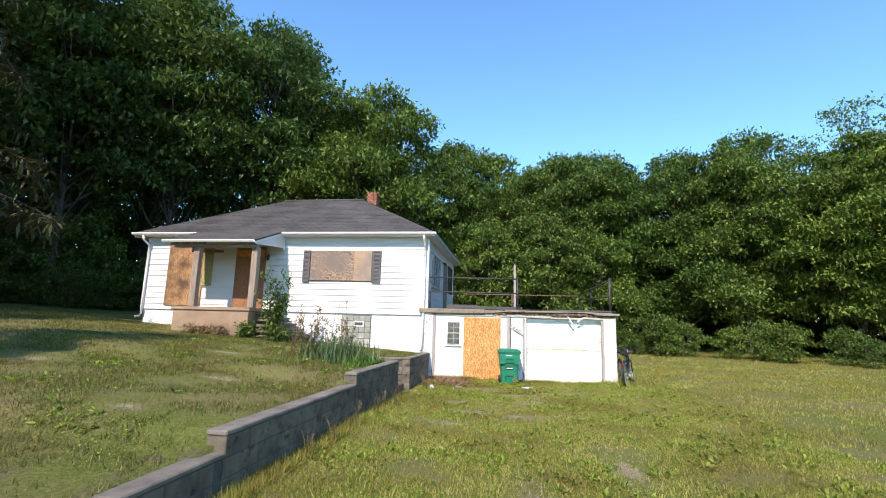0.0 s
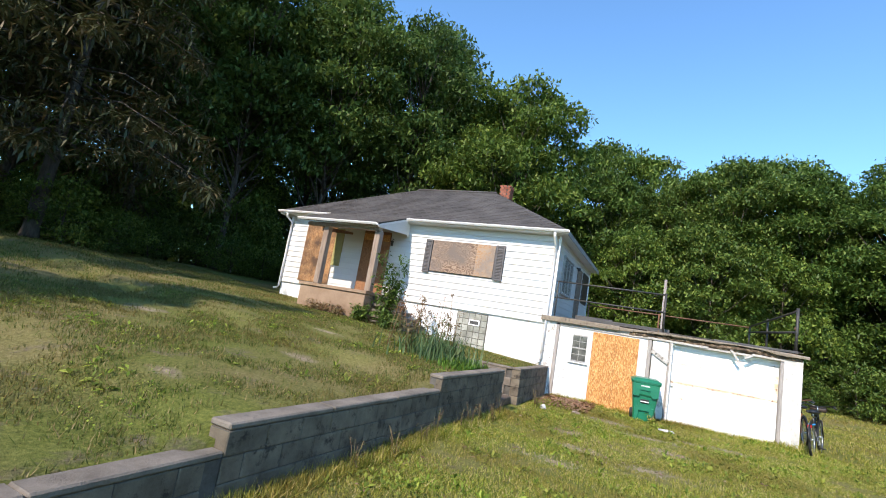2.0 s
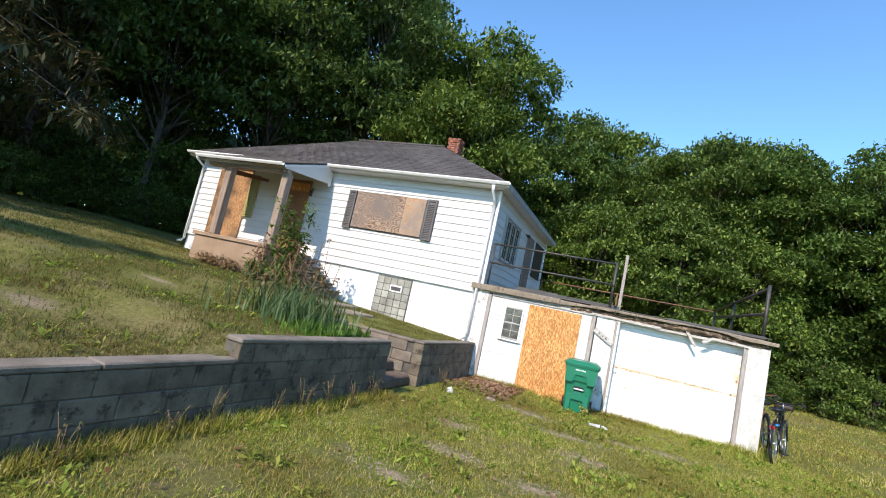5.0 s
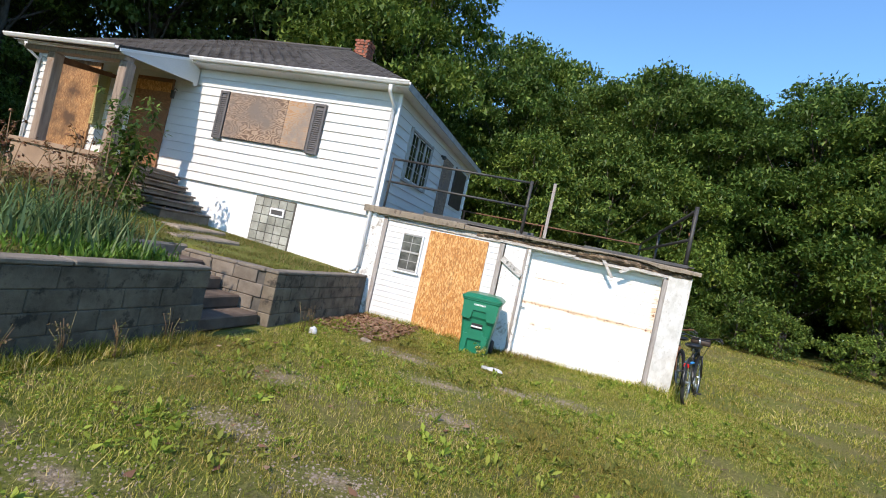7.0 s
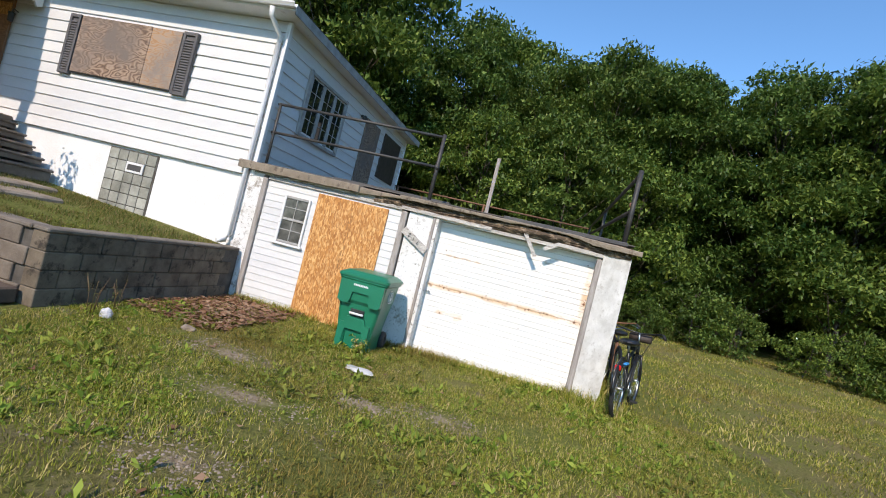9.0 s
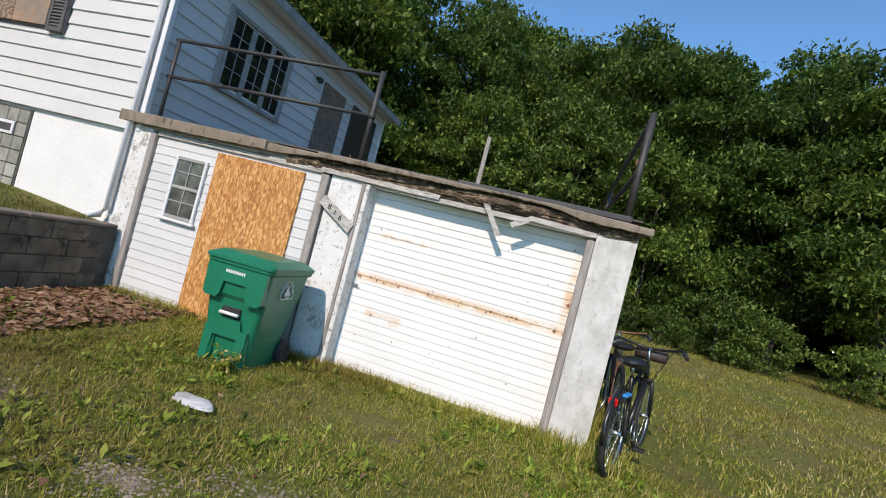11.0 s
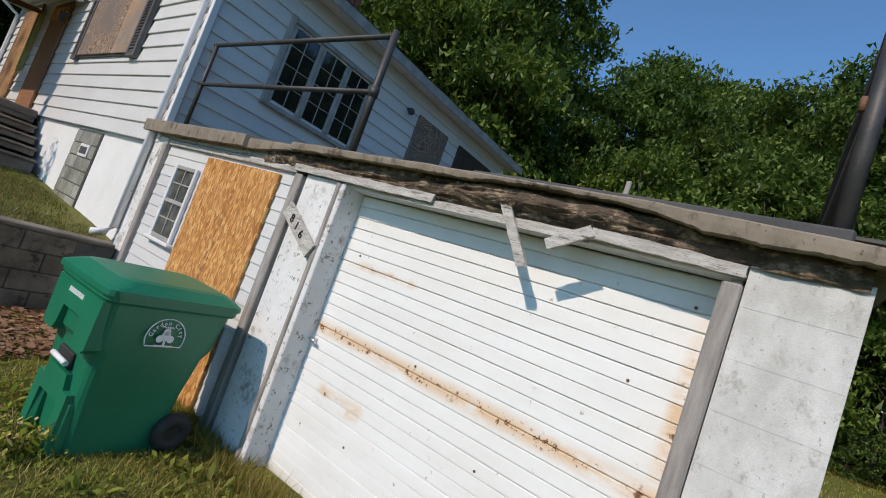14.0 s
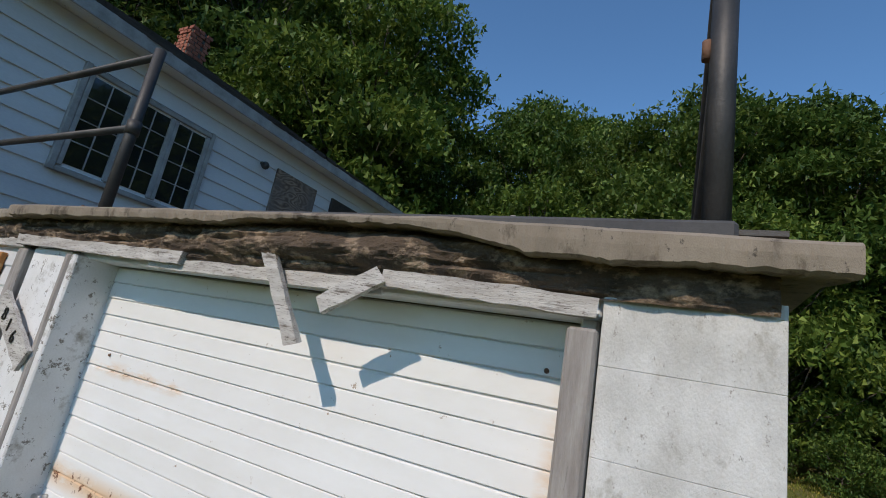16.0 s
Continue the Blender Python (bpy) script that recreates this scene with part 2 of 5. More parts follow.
# Pane colour varies from near black to pale grey.
_mottle = ramp(_nt, noise_tex(_nt, coords(_nt), 4.0), [(0.35, (0.03, 0.032, 0.03)), (0.65, (0.16, 0.16, 0.145))])
_nt.links.new(_mottle, _b.inputs["Base Color"])
_b.inputs["Roughness"].default_value = 0.12
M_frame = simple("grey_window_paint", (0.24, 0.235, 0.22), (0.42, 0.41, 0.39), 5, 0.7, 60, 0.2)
M_stamp = simple("faded_ink", (0.22, 0.10, 0.035), (0.40, 0.20, 0.07), 30, 0.8, 60, 0.1)
M_gblock = simple("glass_block", (0.22, 0.22, 0.19), (0.42, 0.42, 0.37), 3, 0.25, 20, 0.3, island=0.7)
M_bin = simple("green_plastic", (0.005, 0.145, 0.076), (0.007, 0.18, 0.097), 1.5, 0.38, 120, 0.08, stain=(0.02, 0.13, 0.08), stain_at=0.68)
M_white = simple("white_print", g3(0.7), g3(0.8), 5, 0.6, 60, 0.05)
M_black = simple("black_rubber", g3(0.012), g3(0.03), 6, 0.7, 80, 0.2)
M_blackgloss = simple("black_enamel", g3(0.01), g3(0.02), 6, 0.3, 80, 0.05)
M_chrome = simple("bright_metal", g3(0.5), g3(0.65), 6, 0.3, 80, 0.05, metal=1.0)
M_brownrust = simple("rusty_paint", (0.10, 0.05, 0.03), (0.22, 0.11, 0.06), 9, 0.8, 80, 0.4)
M_leather = simple("dark_leather", (0.035, 0.024, 0.018), (0.07, 0.05, 0.04), 9, 0.6, 80, 0.3)
M_red = simple("red_lens", (0.5, 0.01, 0.01), (0.6, 0.02, 0.02), 9, 0.2, 80, 0.05)
M_blue = simple("blue_cloth", (0.02, 0.2, 0.5), (0.04, 0.3, 0.6), 9, 0.7, 80, 0.2)
M_bag = simple("white_plastic_bag", g3(0.40), g3(0.58), 6, 0.35, 30, 0.4)
M_bark = simple("bark", (0.05, 0.04, 0.032), (0.12, 0.10, 0.08), 5, 0.95, 40, 1.0, stretch=(3, 3, 0.5), dist=0.03)
M_litter = leafy("leaf_litter", (0.14, 0.06, 0.03), (0.26, 0.14, 0.08), (0.38, 0.26, 0.16), 0.1, 0.0)
M_leaf = leafy("leaves", (0.048, 0.09, 0.020), (0.105, 0.17, 0.036), (0.23, 0.30, 0.075), 0.36)
# Leaf colours darkened to carry the shade inside the wood.
M_leafshade = leafy("shade_toned_leaves", (0.045, 0.085, 0.024), (0.085, 0.14, 0.037), (0.15, 0.21, 0.056), 0.35)
M_needle = leafy("needles", (0.04, 0.05, 0.022), (0.07, 0.075, 0.035), (0.13, 0.095, 0.055), 0.2)
M_iris = leafy("strap_leaves", (0.05, 0.10, 0.035), (0.09, 0.15, 0.06), (0.17, 0.22, 0.09), 0.25, 0)
M_cover = leafy("bright_cover", (0.06, 0.13, 0.02), (0.12, 0.23, 0.03), (0.20, 0.33, 0.06), 0.4, 0)
M_weed = leafy("seeding_weeds", (0.07, 0.10, 0.03), (0.14, 0.12, 0.05), (0.24, 0.15, 0.08), 0.3, 0)
M_seed = leafy("rusty_seed", (0.09, 0.04, 0.02), (0.16, 0.07, 0.035), (0.24, 0.12, 0.06), 0.15, 0)
M_stalk = leafy("dry_stalks", (0.16, 0.09, 0.045), (0.24, 0.15, 0.08), (0.20, 0.18, 0.08), 0.2, 0)


def osb_mat(name, c1, c2, c3, darken=0.0):
    m, nt, b = node_mat(name)
    vec = coords(nt)
    warp = N(nt, "TexNoise", Scale=9.0, Detail=2.0)
    nt.links.new(vec, warp.inputs["Vector"])
    add = nt.nodes.new("ShaderNodeVectorMath")
    add.operation = "MULTIPLY_ADD"
    add.inputs[1].default_value = (0.045, 0.045, 0.045)
    nt.links.new(warp.outputs["Color"], add.inputs[0])
    nt.links.new(vec, add.inputs[2])
    cols = []
    for ang, sc in ((0.8, 1.0), (-0.5, 1.2)):
        mp = nt.nodes.new("ShaderNodeMapping")
        mp.inputs["Rotation"].default_value = (0, ang, 0)
        mp.inputs["Scale"].default_value = (60 * sc, 9, 17 * sc)
        nt.links.new(add.outputs[0], mp.inputs[0])
        v = N(nt, "TexVoronoi", Scale=1.0)
        nt.links.new(mp.outputs[0], v.inputs["Vector"])
        cols.append(v.outputs["Color"])
    sep = [nt.nodes.new("ShaderNodeSeparateColor") for _ in cols]
    for s, c in zip(sep, cols):
        nt.links.new(c, s.inputs[0])
    a = ramp(nt, sep[0].outputs[0], [(0, c1), (0.5, c2), (1, c3)])
    c = ramp(nt, sep[1].outputs[1], [(0, c2), (0.45, c1), (1, c3)])
    sel = ramp(nt, sep[0].outputs[2], [(0.45, g3(0)), (0.5, g3(1))])
    col = mixc(nt, sel, a, c)
    col = mixc(nt, 0.5, col, ramp(nt, noise_tex(nt, vec, 2.0), [(0.3, g3(0.35)), (0.7, g3(0.6))]), "SOFT_LIGHT")
    if darken:
        w = ramp(nt, noise_tex(nt, vec, 1.6, 8), [(0.4, g3(0)), (0.65, g3(1))])
        col = mixc(nt, w, col, (0.09, 0.05, 0.03))
    nt.links.new(col, b.inputs["Base Color"])
    b.inputs["Roughness"].default_value = 0.7
    bump(nt, b, sep[0].outputs[0], 0.2, 0.003)
    return m


M_osb = osb_mat("strand_board", (0.34, 0.13, 0.03), (0.57, 0.26, 0.07), (0.72, 0.43, 0.17))
M_osbold = osb_mat("weathered_strand_board", (0.24, 0.11, 0.045), (0.40, 0.21, 0.09), (0.52, 0.32, 0.16), 1)


def ply_mat(name, c1, c2, c3, stain):
    m, nt, b = node_mat(name)
    vec = coords(nt, (1.1, 1, 2.4))
    n1 = noise_tex(nt, vec, 1.6, 2, 0.5)
    mul = nt.nodes.new("ShaderNodeMath")
    mul.operation = "MULTIPLY"
    mul.inputs[1].default_value = 26.0
    nt.links.new(n1, mul.inputs[0])
    fr = nt.nodes.new("ShaderNodeMath")
    fr.operation = "PINGPONG"
    fr.inputs[1].default_value = 1.0
    nt.links.new(mul.outputs[0], fr.inputs[0])
    col = ramp(nt, fr.outputs[0], [(0.1, c1), (0.5, c2), (0.95, c3)])
    s = ramp(nt, noise_tex(nt, coords(nt), 1.3, 8, 0.65), [(0.42, g3(0)), (0.62, g3(1))])
    col = mixc(nt, s, col, stain)
    nt.links.new(col, b.inputs["Base Color"])
    b.inputs["Roughness"].default_value = 0.75
    bump(nt, b, fr.outputs[0], 0.15, 0.003)
    return m


M_ply = ply_mat("grey_plywood", (0.13, 0.08, 0.055), (0.27, 0.18, 0.12), (0.36, 0.26, 0.19), (0.17, 0.135, 0.115))
M_ply2 = ply_mat("pale_plywood", (0.36, 0.20, 0.10), (0.40, 0.26, 0.16), (0.34, 0.26, 0.20), (0.22, 0.185, 0.16))
M_plydoor = ply_mat("brown_plywood", (0.20, 0.085, 0.035), (0.27, 0.12, 0.05), (0.31, 0.15, 0.07), (0.20, 0.10, 0.055))


def door_mat():
    """White steel with rust that runs along two joints."""
    m, nt, b = node_mat("rusted_white_steel")
    vec = coords(nt)
    sep = nt.nodes.new("ShaderNodeSeparateXYZ")
    nt.links.new(vec, sep.inputs[0])
    broad = noise_tex(nt, coords(nt, (0.8, 1, 2.5)), 2.2, 8, 0.65)
    fine = noise_tex(nt, vec, 26, 8, 0.7)
    col = ramp(nt, broad, [(0.3, (0.74, 0.73, 0.70)), (0.7, (0.82, 0.82, 0.81))])
    total = None
    for z, w, lo, xa, xb in ((0.885, 0.075, 0.28, 0.2, 3.0), (1.365, 0.045, 0.40, 0.45, 1.25), (0.50, 0.085, 0.40, 0.65, 1.12), (1.25, 0.5, 0.36, 2.61, 3.0)):
        d = nt.nodes.new("ShaderNodeMath")
        d.operation = "SUBTRACT"
        nt.links.new(sep.outputs[2], d.inputs[0])
        d.inputs[1].default_value = z * K
        a = nt.nodes.new("ShaderNodeMath")
        a.operation = "ABSOLUTE"
        nt.links.new(d.outputs[0], a.inputs[0])
        band = ramp(nt, a.outputs[0], [(0, g3(1)), (w, g3(0))])
        patch = ramp(nt, noise_tex(nt, coords(nt, (1, 1, 3)), 3.1 + z, 9, 0.7), [(lo, g3(0)), (lo + 0.2, g3(1))])
        xr = nt.nodes.new("ShaderNodeMapRange")
        xr.inputs[1].default_value, xr.inputs[2].default_value = xa * K, xb * K
        nt.links.new(sep.outputs[0], xr.inputs[0])
        window = ramp(nt, xr.outputs[0], [(0.0, g3(0)), (0.12, g3(1)), (0.88, g3(1)), (1.0, g3(0))])
        mm = mixc(nt, 1.0, mixc(nt, 1.0, band, patch, "MULTIPLY"), window, "MULTIPLY")
        total = mm if total is None else mixc(nt, 1.0, total, mm, "LIGHTEN")
    col = mixc(nt, ramp(nt, total, [(0.05, g3(0)), (0.85, g3(0.75))]), col, (0.66, 0.41, 0.19))
    dark = mixc(nt, 1.0, total, ramp(nt, fine, [(0.52, g3(0)), (0.6, g3(1))]), "MULTIPLY")
    col = mixc(nt, ramp(nt, dark, [(0.35, g3(0)), (0.7, g3(1))]), col, (0.16, 0.06, 0.025))
    chip = ramp(nt, noise_tex(nt, vec, 17, 8, 0.75), [(0.645, g3(0)), (0.67, g3(1))])
    col = mixc(nt, chip, col, (0.36, 0.27, 0.2))
    nt.links.new(col, b.inputs["Base Color"])
    b.inputs["Roughness"].default_value = 0.45
    bump(nt, b, fine, 0.12, 0.004)
    return m


M_door = door_mat()


def ground_mat():
    m, nt, b = node_mat("lawn_ground")
    vec = coords(nt)
    big = noise_tex(nt, vec, 0.35, 6, 0.6)
    mid = noise_tex(nt, vec, 1.9, 8, 0.7)
    fine = noise_tex(nt, vec, 24, 9, 0.8)
    green = ramp(nt, fine, [(0.3, (0.055, 0.068, 0.017)), (0.5, (0.145, 0.165, 0.037)), (0.72, (0.29, 0.29, 0.085))])
    dry = ramp(nt, fine, [(0.3, (0.085, 0.068, 0.032)), (0.5, (0.21, 0.17, 0.075)), (0.75, (0.38, 0.305, 0.155))])
    col = mixc(nt, ramp(nt, big, [(0.42, g3(0)), (0.62, g3(0.8))]), green, dry)
    bare = ramp(nt, fine, [(0.3, (0.10, 0.075, 0.05)), (0.7, (0.24, 0.19, 0.14))])
    col = mixc(nt, ramp(nt, mid, [(0.55, g3(0)), (0.68, g3(0.9))]), col, bare)
    wob = N(nt, "TexNoise", Scale=3.0, Detail=5.0)
    nt.links.new(vec, wob.inputs["Vector"])
    soil = ramp(nt, fine, [(0.3, (0.14, 0.105, 0.07)), (0.5, (0.33, 0.255, 0.18)), (0.72, (0.58, 0.48, 0.36))])
    for cx, cy, rx, ry in PATCHES:
        mp = nt.nodes.new("ShaderNodeMapping")
        mp.inputs["Location"].default_value = (-cx / rx, -cy / ry, 0)
        mp.inputs["Scale"].default_value = (1 / rx / K, 1 / ry / K, 0)
        nt.links.new(vec, mp.inputs[0])
        ln = nt.nodes.new("ShaderNodeVectorMath")
        ln.operation = "LENGTH"
        nt.links.new(mp.outputs[0], ln.inputs[0])
        ad = nt.nodes.new("ShaderNodeMath")
        nt.links.new(ln.outputs["Value"], ad.inputs[0])
        nt.links.new(wob.outputs[0], ad.inputs[1])
        col = mixc(nt, ramp(nt, ad.outputs[0], [(0.6, g3(0.85)), (1.25, g3(0.0))]), col, soil)
    nt.links.new(col, b.inputs["Base Color"])
    b.inputs["Roughness"].default_value = 0.95
    b.inputs["Specular IOR Level"].default_value = 0.1
    bump(nt, b, fine, 0.9, 0.03)
    return m


def grass_mat(name, stops, trans=0.3):
    m, nt, b = node_mat(name)
    g = nt.nodes.new("ShaderNodeNewGeometry")
    col = ramp(nt, g.outputs["Random Per Island"], stops)
    big = noise_tex(nt, coords(nt), 0.5, 5, 0.6)
    col = mixc(nt, ramp(nt, big, [(0.45, g3(0)), (0.64, g3(0.8))]), col, mixc(nt, 0.6, (0.30, 0.24, 0.10), col, "OVERLAY"))
    nt.links.new(col, b.inputs["Base Color"])
    b.inputs["Roughness"].default_value = 0.6
    b.inputs["Specular IOR Level"].default_value = 0.2
    t = nt.nodes.new("ShaderNodeBsdfTranslucent")
    nt.links.new(col, t.inputs[0])
    mx = nt.nodes.new("ShaderNodeMixShader")
    mx.inputs[0].default_value = trans
    nt.links.new(b.outputs[0], mx.inputs[1])
    nt.links.new(t.outputs[0], mx.inputs[2])
    nt.links.new(mx.outputs[0], nt.nodes["Material Output"].inputs[0])
    return m


M_ground = ground_mat()
M_grass = grass_mat("grass_blades", [(0, (0.085, 0.125, 0.014)), (0.4, (0.26, 0.30, 0.035)), (0.7, (0.48, 0.46, 0.09)), (1, (0.74, 0.58, 0.30))], 0.42)
M_clover = grass_mat("broad_weed_leaves", [(0, (0.075, 0.135, 0.017)), (0.5, (0.21, 0.31, 0.036)), (1, (0.42, 0.48, 0.09))], 0.35)
M_drygrass = grass_mat("dry_lawn_blades", [(0, (0.045, 0.08, 0.012)), (0.5, (0.125, 0.165, 0.028)), (0.8, (0.26, 0.215, 0.08)), (1, (0.40, 0.30, 0.16))], 0.38)
M_gravel = simple("gravel", (0.22, 0.175, 0.13), (0.42, 0.35, 0.28), 9, 0.95, 60, 0.4, island=0.6)

# ---------------------------------------------------------------- ground
EDGE = -2.66


def ground_z(x, y):
    x, y = np.asarray(x, float), np.asarray(y, float)
    lower = np.interp(y, [-20, 0, 3, 16, 24, 34, 60], [0, 0, -0.07, -0.10, 0.12, 0.45, 1.0])
    lower = lower + 0.02 * np.sin(1.3 * x + 0.7 * y) + 0.012 * np.sin(3.1 * x - 2.2 * y)
    base = np.interp(y, [-12, 0, 3.9, 4.4, 7.5, 8.0, 10.5, 13, 15], [0.0, 0.25, 0.30, 0.46, 0.48, 0.62, 0.64, 0.60, 0.62])
    upper = base + 0.075 * np.clip(EDGE - x, 0, 18) + 0.025 * np.sin(0.9 * x + 1.1 * y) * np.clip((EDGE - x) / 2, 0, 1)
    up = (x < EDGE) & ~((x > -4.3) & (y > 10.64) & (y < 12.08))
    return np.where(up & (y < 60), upper, lower)


gx = np.unique(np.concatenate([[-420, -200, -110, -70, -50], np.arange(-40, -14, 1.2), np.arange(-14, -2.7, 0.3), [-4.31, -4.29, EDGE - 0.01, EDGE + 0.01], np.arange(-2.5, 8, 0.25), np.arange(8, 40, 1.2), [50, 70, 110, 200, 420]]))
gy = np.unique(np.concatenate([[-420, -200, -100, -60, -40], np.arange(-25, -2, 1.2), np.arange(-2, 16, 0.25), [10.63, 10.65, 12.07, 12.09], np.arange(16, 60, 1.2), [75, 110, 200, 420]]))
GX, GY = np.meshgrid(gx, gy, indexing="ij")
verts = np.stack([GX.ravel(), GY.ravel(), ground_z(GX, GY).ravel()], 1)
ii, jj = np.meshgrid(np.arange(len(gx) - 1), np.arange(len(gy) - 1), indexing="ij")
a = (ii * len(gy) + jj).ravel()
ground = mesh_part("ground", verts, np.stack([a, a + len(gy), a + len(gy) + 1, a + 1], 1), M_ground)
tagged(ground, "sunlit grass yard with dry and bare patches", "ground", kind="structure")
for poly in ground.data.polygons:
    poly.use_smooth = True

# ---------------------------------------------------------------- house
house = thing("house", (-7.85, 15.0, 0.6), "white-sided single-storey house with boarded windows and dark hip roof", "house")
HX0, HX1, HY0, HY1 = -13.0, -2.72, 14.97, 21.6
bx("foundation", (HX0 + 0.03, HX1 - 0.05, HY0 + 0.065, HY1, 0.2, 1.839), M_found, house, "white painted foundation wall", 0.01)
front = bx("wall_front", (HX0 + 0.03, HX1 - 0.03, HY0 + 0.04, HY0 + 0.2, 1.84, 4.40), M_siding, house, bevel=0)
side = bx("wall_side", (HX1 - 0.2, HX1 - 0.035, HY0 + 0.21, HY1, 1.845, 4.40), M_siding, house, bevel=0)
bx("wall_left", (HX0 + 0.03, HX0 + 0.2, HY0 + 0.21, HY1, 1.845, 4.40), M_siding, house, bevel=0)
bx("wall_back", (HX0 + 0.21, HX1 - 0.21, HY1 - 0.2, HY1 - 0.01, 1.845, 4.40), M_siding, house, bevel=0)
COURSE = 0.197
for i in range(13):
    z0 = 1.84 + i * COURSE
    z1 = min(z0 + COURSE + 0.012, 4.39)
    poly = [(HY0 + 0.04, z0), (HY0 + 0.002, z0), (HY0, z0 + 0.006), (HY0 + 0.025, z1), (HY0 + 0.04, z1)]
    part("siding_board", prism(bmesh.new(), poly, "x", HX0, HX1), M_siding, front)
    poly = [(HX1 - 0.035, z0), (HX1 - 0.002, z0), (HX1, z0 + 0.006), (HX1 - 0.023, z1), (HX1 - 0.035, z1)]
    bm = bmesh.new()
    prism(bm, poly, "y", HY0 + 0.05, HY1)
    part("siding_board", bm, M_siding, side)
for x in (HX0, HX1):
    bx("corner_trim", (x - 0.035, x + 0.035, HY0 - 0.015, HY0 + 0.06, 1.84, 4.38), M_trim, house)
bx("corner_trim", (HX1 - 0.06, HX1 + 0.014, HY1 - 0.05, HY1 + 0.03, 1.84, 4.38), M_trim, house)

# roof: four slopes laid in courses
EX0, EX1, EY0, EY1, EZ, RZ = -13.36, -2.44, 14.62, 22.0, 4.50, 6.62
RY = (EY0 + EY1) / 2
RX0, RX1 = EX0 + (RY - EY0), EX1 - (RY - EY0)
bm = bmesh.new()
cs = [bm.verts.new(p) for p in ((EX0, EY0, EZ), (EX1, EY0, EZ), (EX1, EY1, EZ), (EX0, EY1, EZ), (RX0, RY, RZ), (RX1, RY, RZ))]
for f in ((0, 1, 5, 4), (1, 2, 5), (2, 3, 4, 5), (3, 0, 4), (3, 2, 1, 0)):
    bm.faces.new([cs[i] for i in f])
roof = part("roof", bm, M_shingle, house, "dark grey asphalt shingle hip roof")
NC = 24
rng = random.Random(4)


def course(p0, p1, q0, q1, i, normal):
    """One row of shingles with a ragged lower edge, between the eave line p and the ridge line q."""
    a, b = i / NC, (i + 1.12) / NC
    lo0, lo1 = p0.lerp(q0, a), p1.lerp(q1, a)
    hi0, hi1 = p0.lerp(q0, min(b, 1)), p1.lerp(q1, min(b, 1))
    n = max(2, int((lo1 - lo0).length / 0.3))
    bm = bmesh.new()
    for k in range(n):
        u0, u1 = k / n, (k + 1) / n - 0.006
        t = 0.012 + rng.random() * 0.008
        up = (hi0 - lo0).normalized() * rng.uniform(-0.012, 0.012)
        top = [hi0.lerp(hi1, u0) + normal * 0.004, hi0.lerp(hi1, u1) + normal * 0.004]
        bot = [lo0.lerp(lo1, u0) + normal * t + up, lo0.lerp(lo1, u1) + normal * t + up]
        low = [p - normal * (t - 0.002) for p in bot]
        v = [bm.verts.new(p) for p in (*bot, *top[::-1], *low)]
        bm.faces.new((v[0], v[1], v[2], v[3]))
        bm.faces.new((v[4], v[5], v[1], v[0]))
    part("shingle_course", bm, M_shingle, roof)


E = [Vector(v) for v in ((EX0, EY0, EZ), (EX1, EY0, EZ), (EX1, EY1, EZ), (EX0, EY1, EZ))]
R0, R1 = Vector((RX0, RY, RZ)), Vector((RX1, RY, RZ))
for p0, p1, q0, q1 in ((E[0], E[1], R0, R1), (E[1], E[2], R1, R1), (E[3], E[0], R0, R0)):
    nrm = (p1 - p0).cross((q0 + q1) / 2 - p0).normalized()
    for i in range(NC):
        course(p0, p1, q0, q1, i, nrm)
bm = bmesh.new()
tube(bm, [R0 + Vector((0, 0, 0.02)), R1 + Vector((0, 0, 0.02))], 0.05, 6)
part("ridge_cap", bm, M_shingle, roof)
# soffit, fascia and gutter
bx("soffit", (EX0 + 0.02, EX1 - 0.02, EY0 + 0.021, EY1 - 0.02, 4.401, 4.43), M_trim, house, bevel=0)
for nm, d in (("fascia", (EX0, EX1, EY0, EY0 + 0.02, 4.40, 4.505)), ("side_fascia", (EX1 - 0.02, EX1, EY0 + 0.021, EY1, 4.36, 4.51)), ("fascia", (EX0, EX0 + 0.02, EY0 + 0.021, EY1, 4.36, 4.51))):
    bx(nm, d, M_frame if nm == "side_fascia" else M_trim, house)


def gutter(x0, x1, y, z):
    poly = [(y, z), (y - 0.02, z - 0.07), (y - 0.075, z - 0.07), (y - 0.105, z - 0.025), (y - 0.105, z), (y - 0.095, z), (y - 0.095, z - 0.025), (y - 0.07, z - 0.06), (y - 0.025, z - 0.06), (y - 0.01, z)]
    return prism(bmesh.new(), poly, "x", x0, x1)


part("gutter", gutter(-7.70, EX1 + 0.02, EY0 - 0.002, EZ), M_trim, house, "white metal gutter")
part("gutter", gutter(EX0 - 0.02, -10.80, EY0 - 0.002, EZ), M_trim, house, "white metal gutter")
for xd, foot in ((HX1 - 0.09, 0.72), (HX0 + 0.06, 1.55)):
    bm = bmesh.new()
    tube(bm, [(xd, EY0 - 0.05, 4.40), (xd, EY0 - 0.02, 4.28), (xd, HY0 - 0.05, 4.10), (xd, HY0 - 0.05, 3.0), (xd, HY0 - 0.05, foot + 0.12), (xd - 0.03, HY0 - 0.10, foot + 0.03), (xd - 0.10, HY0 - 0.2, foot)], 0.04, 8)
    part("downspout", bm, M_trim, house, "white downspout")

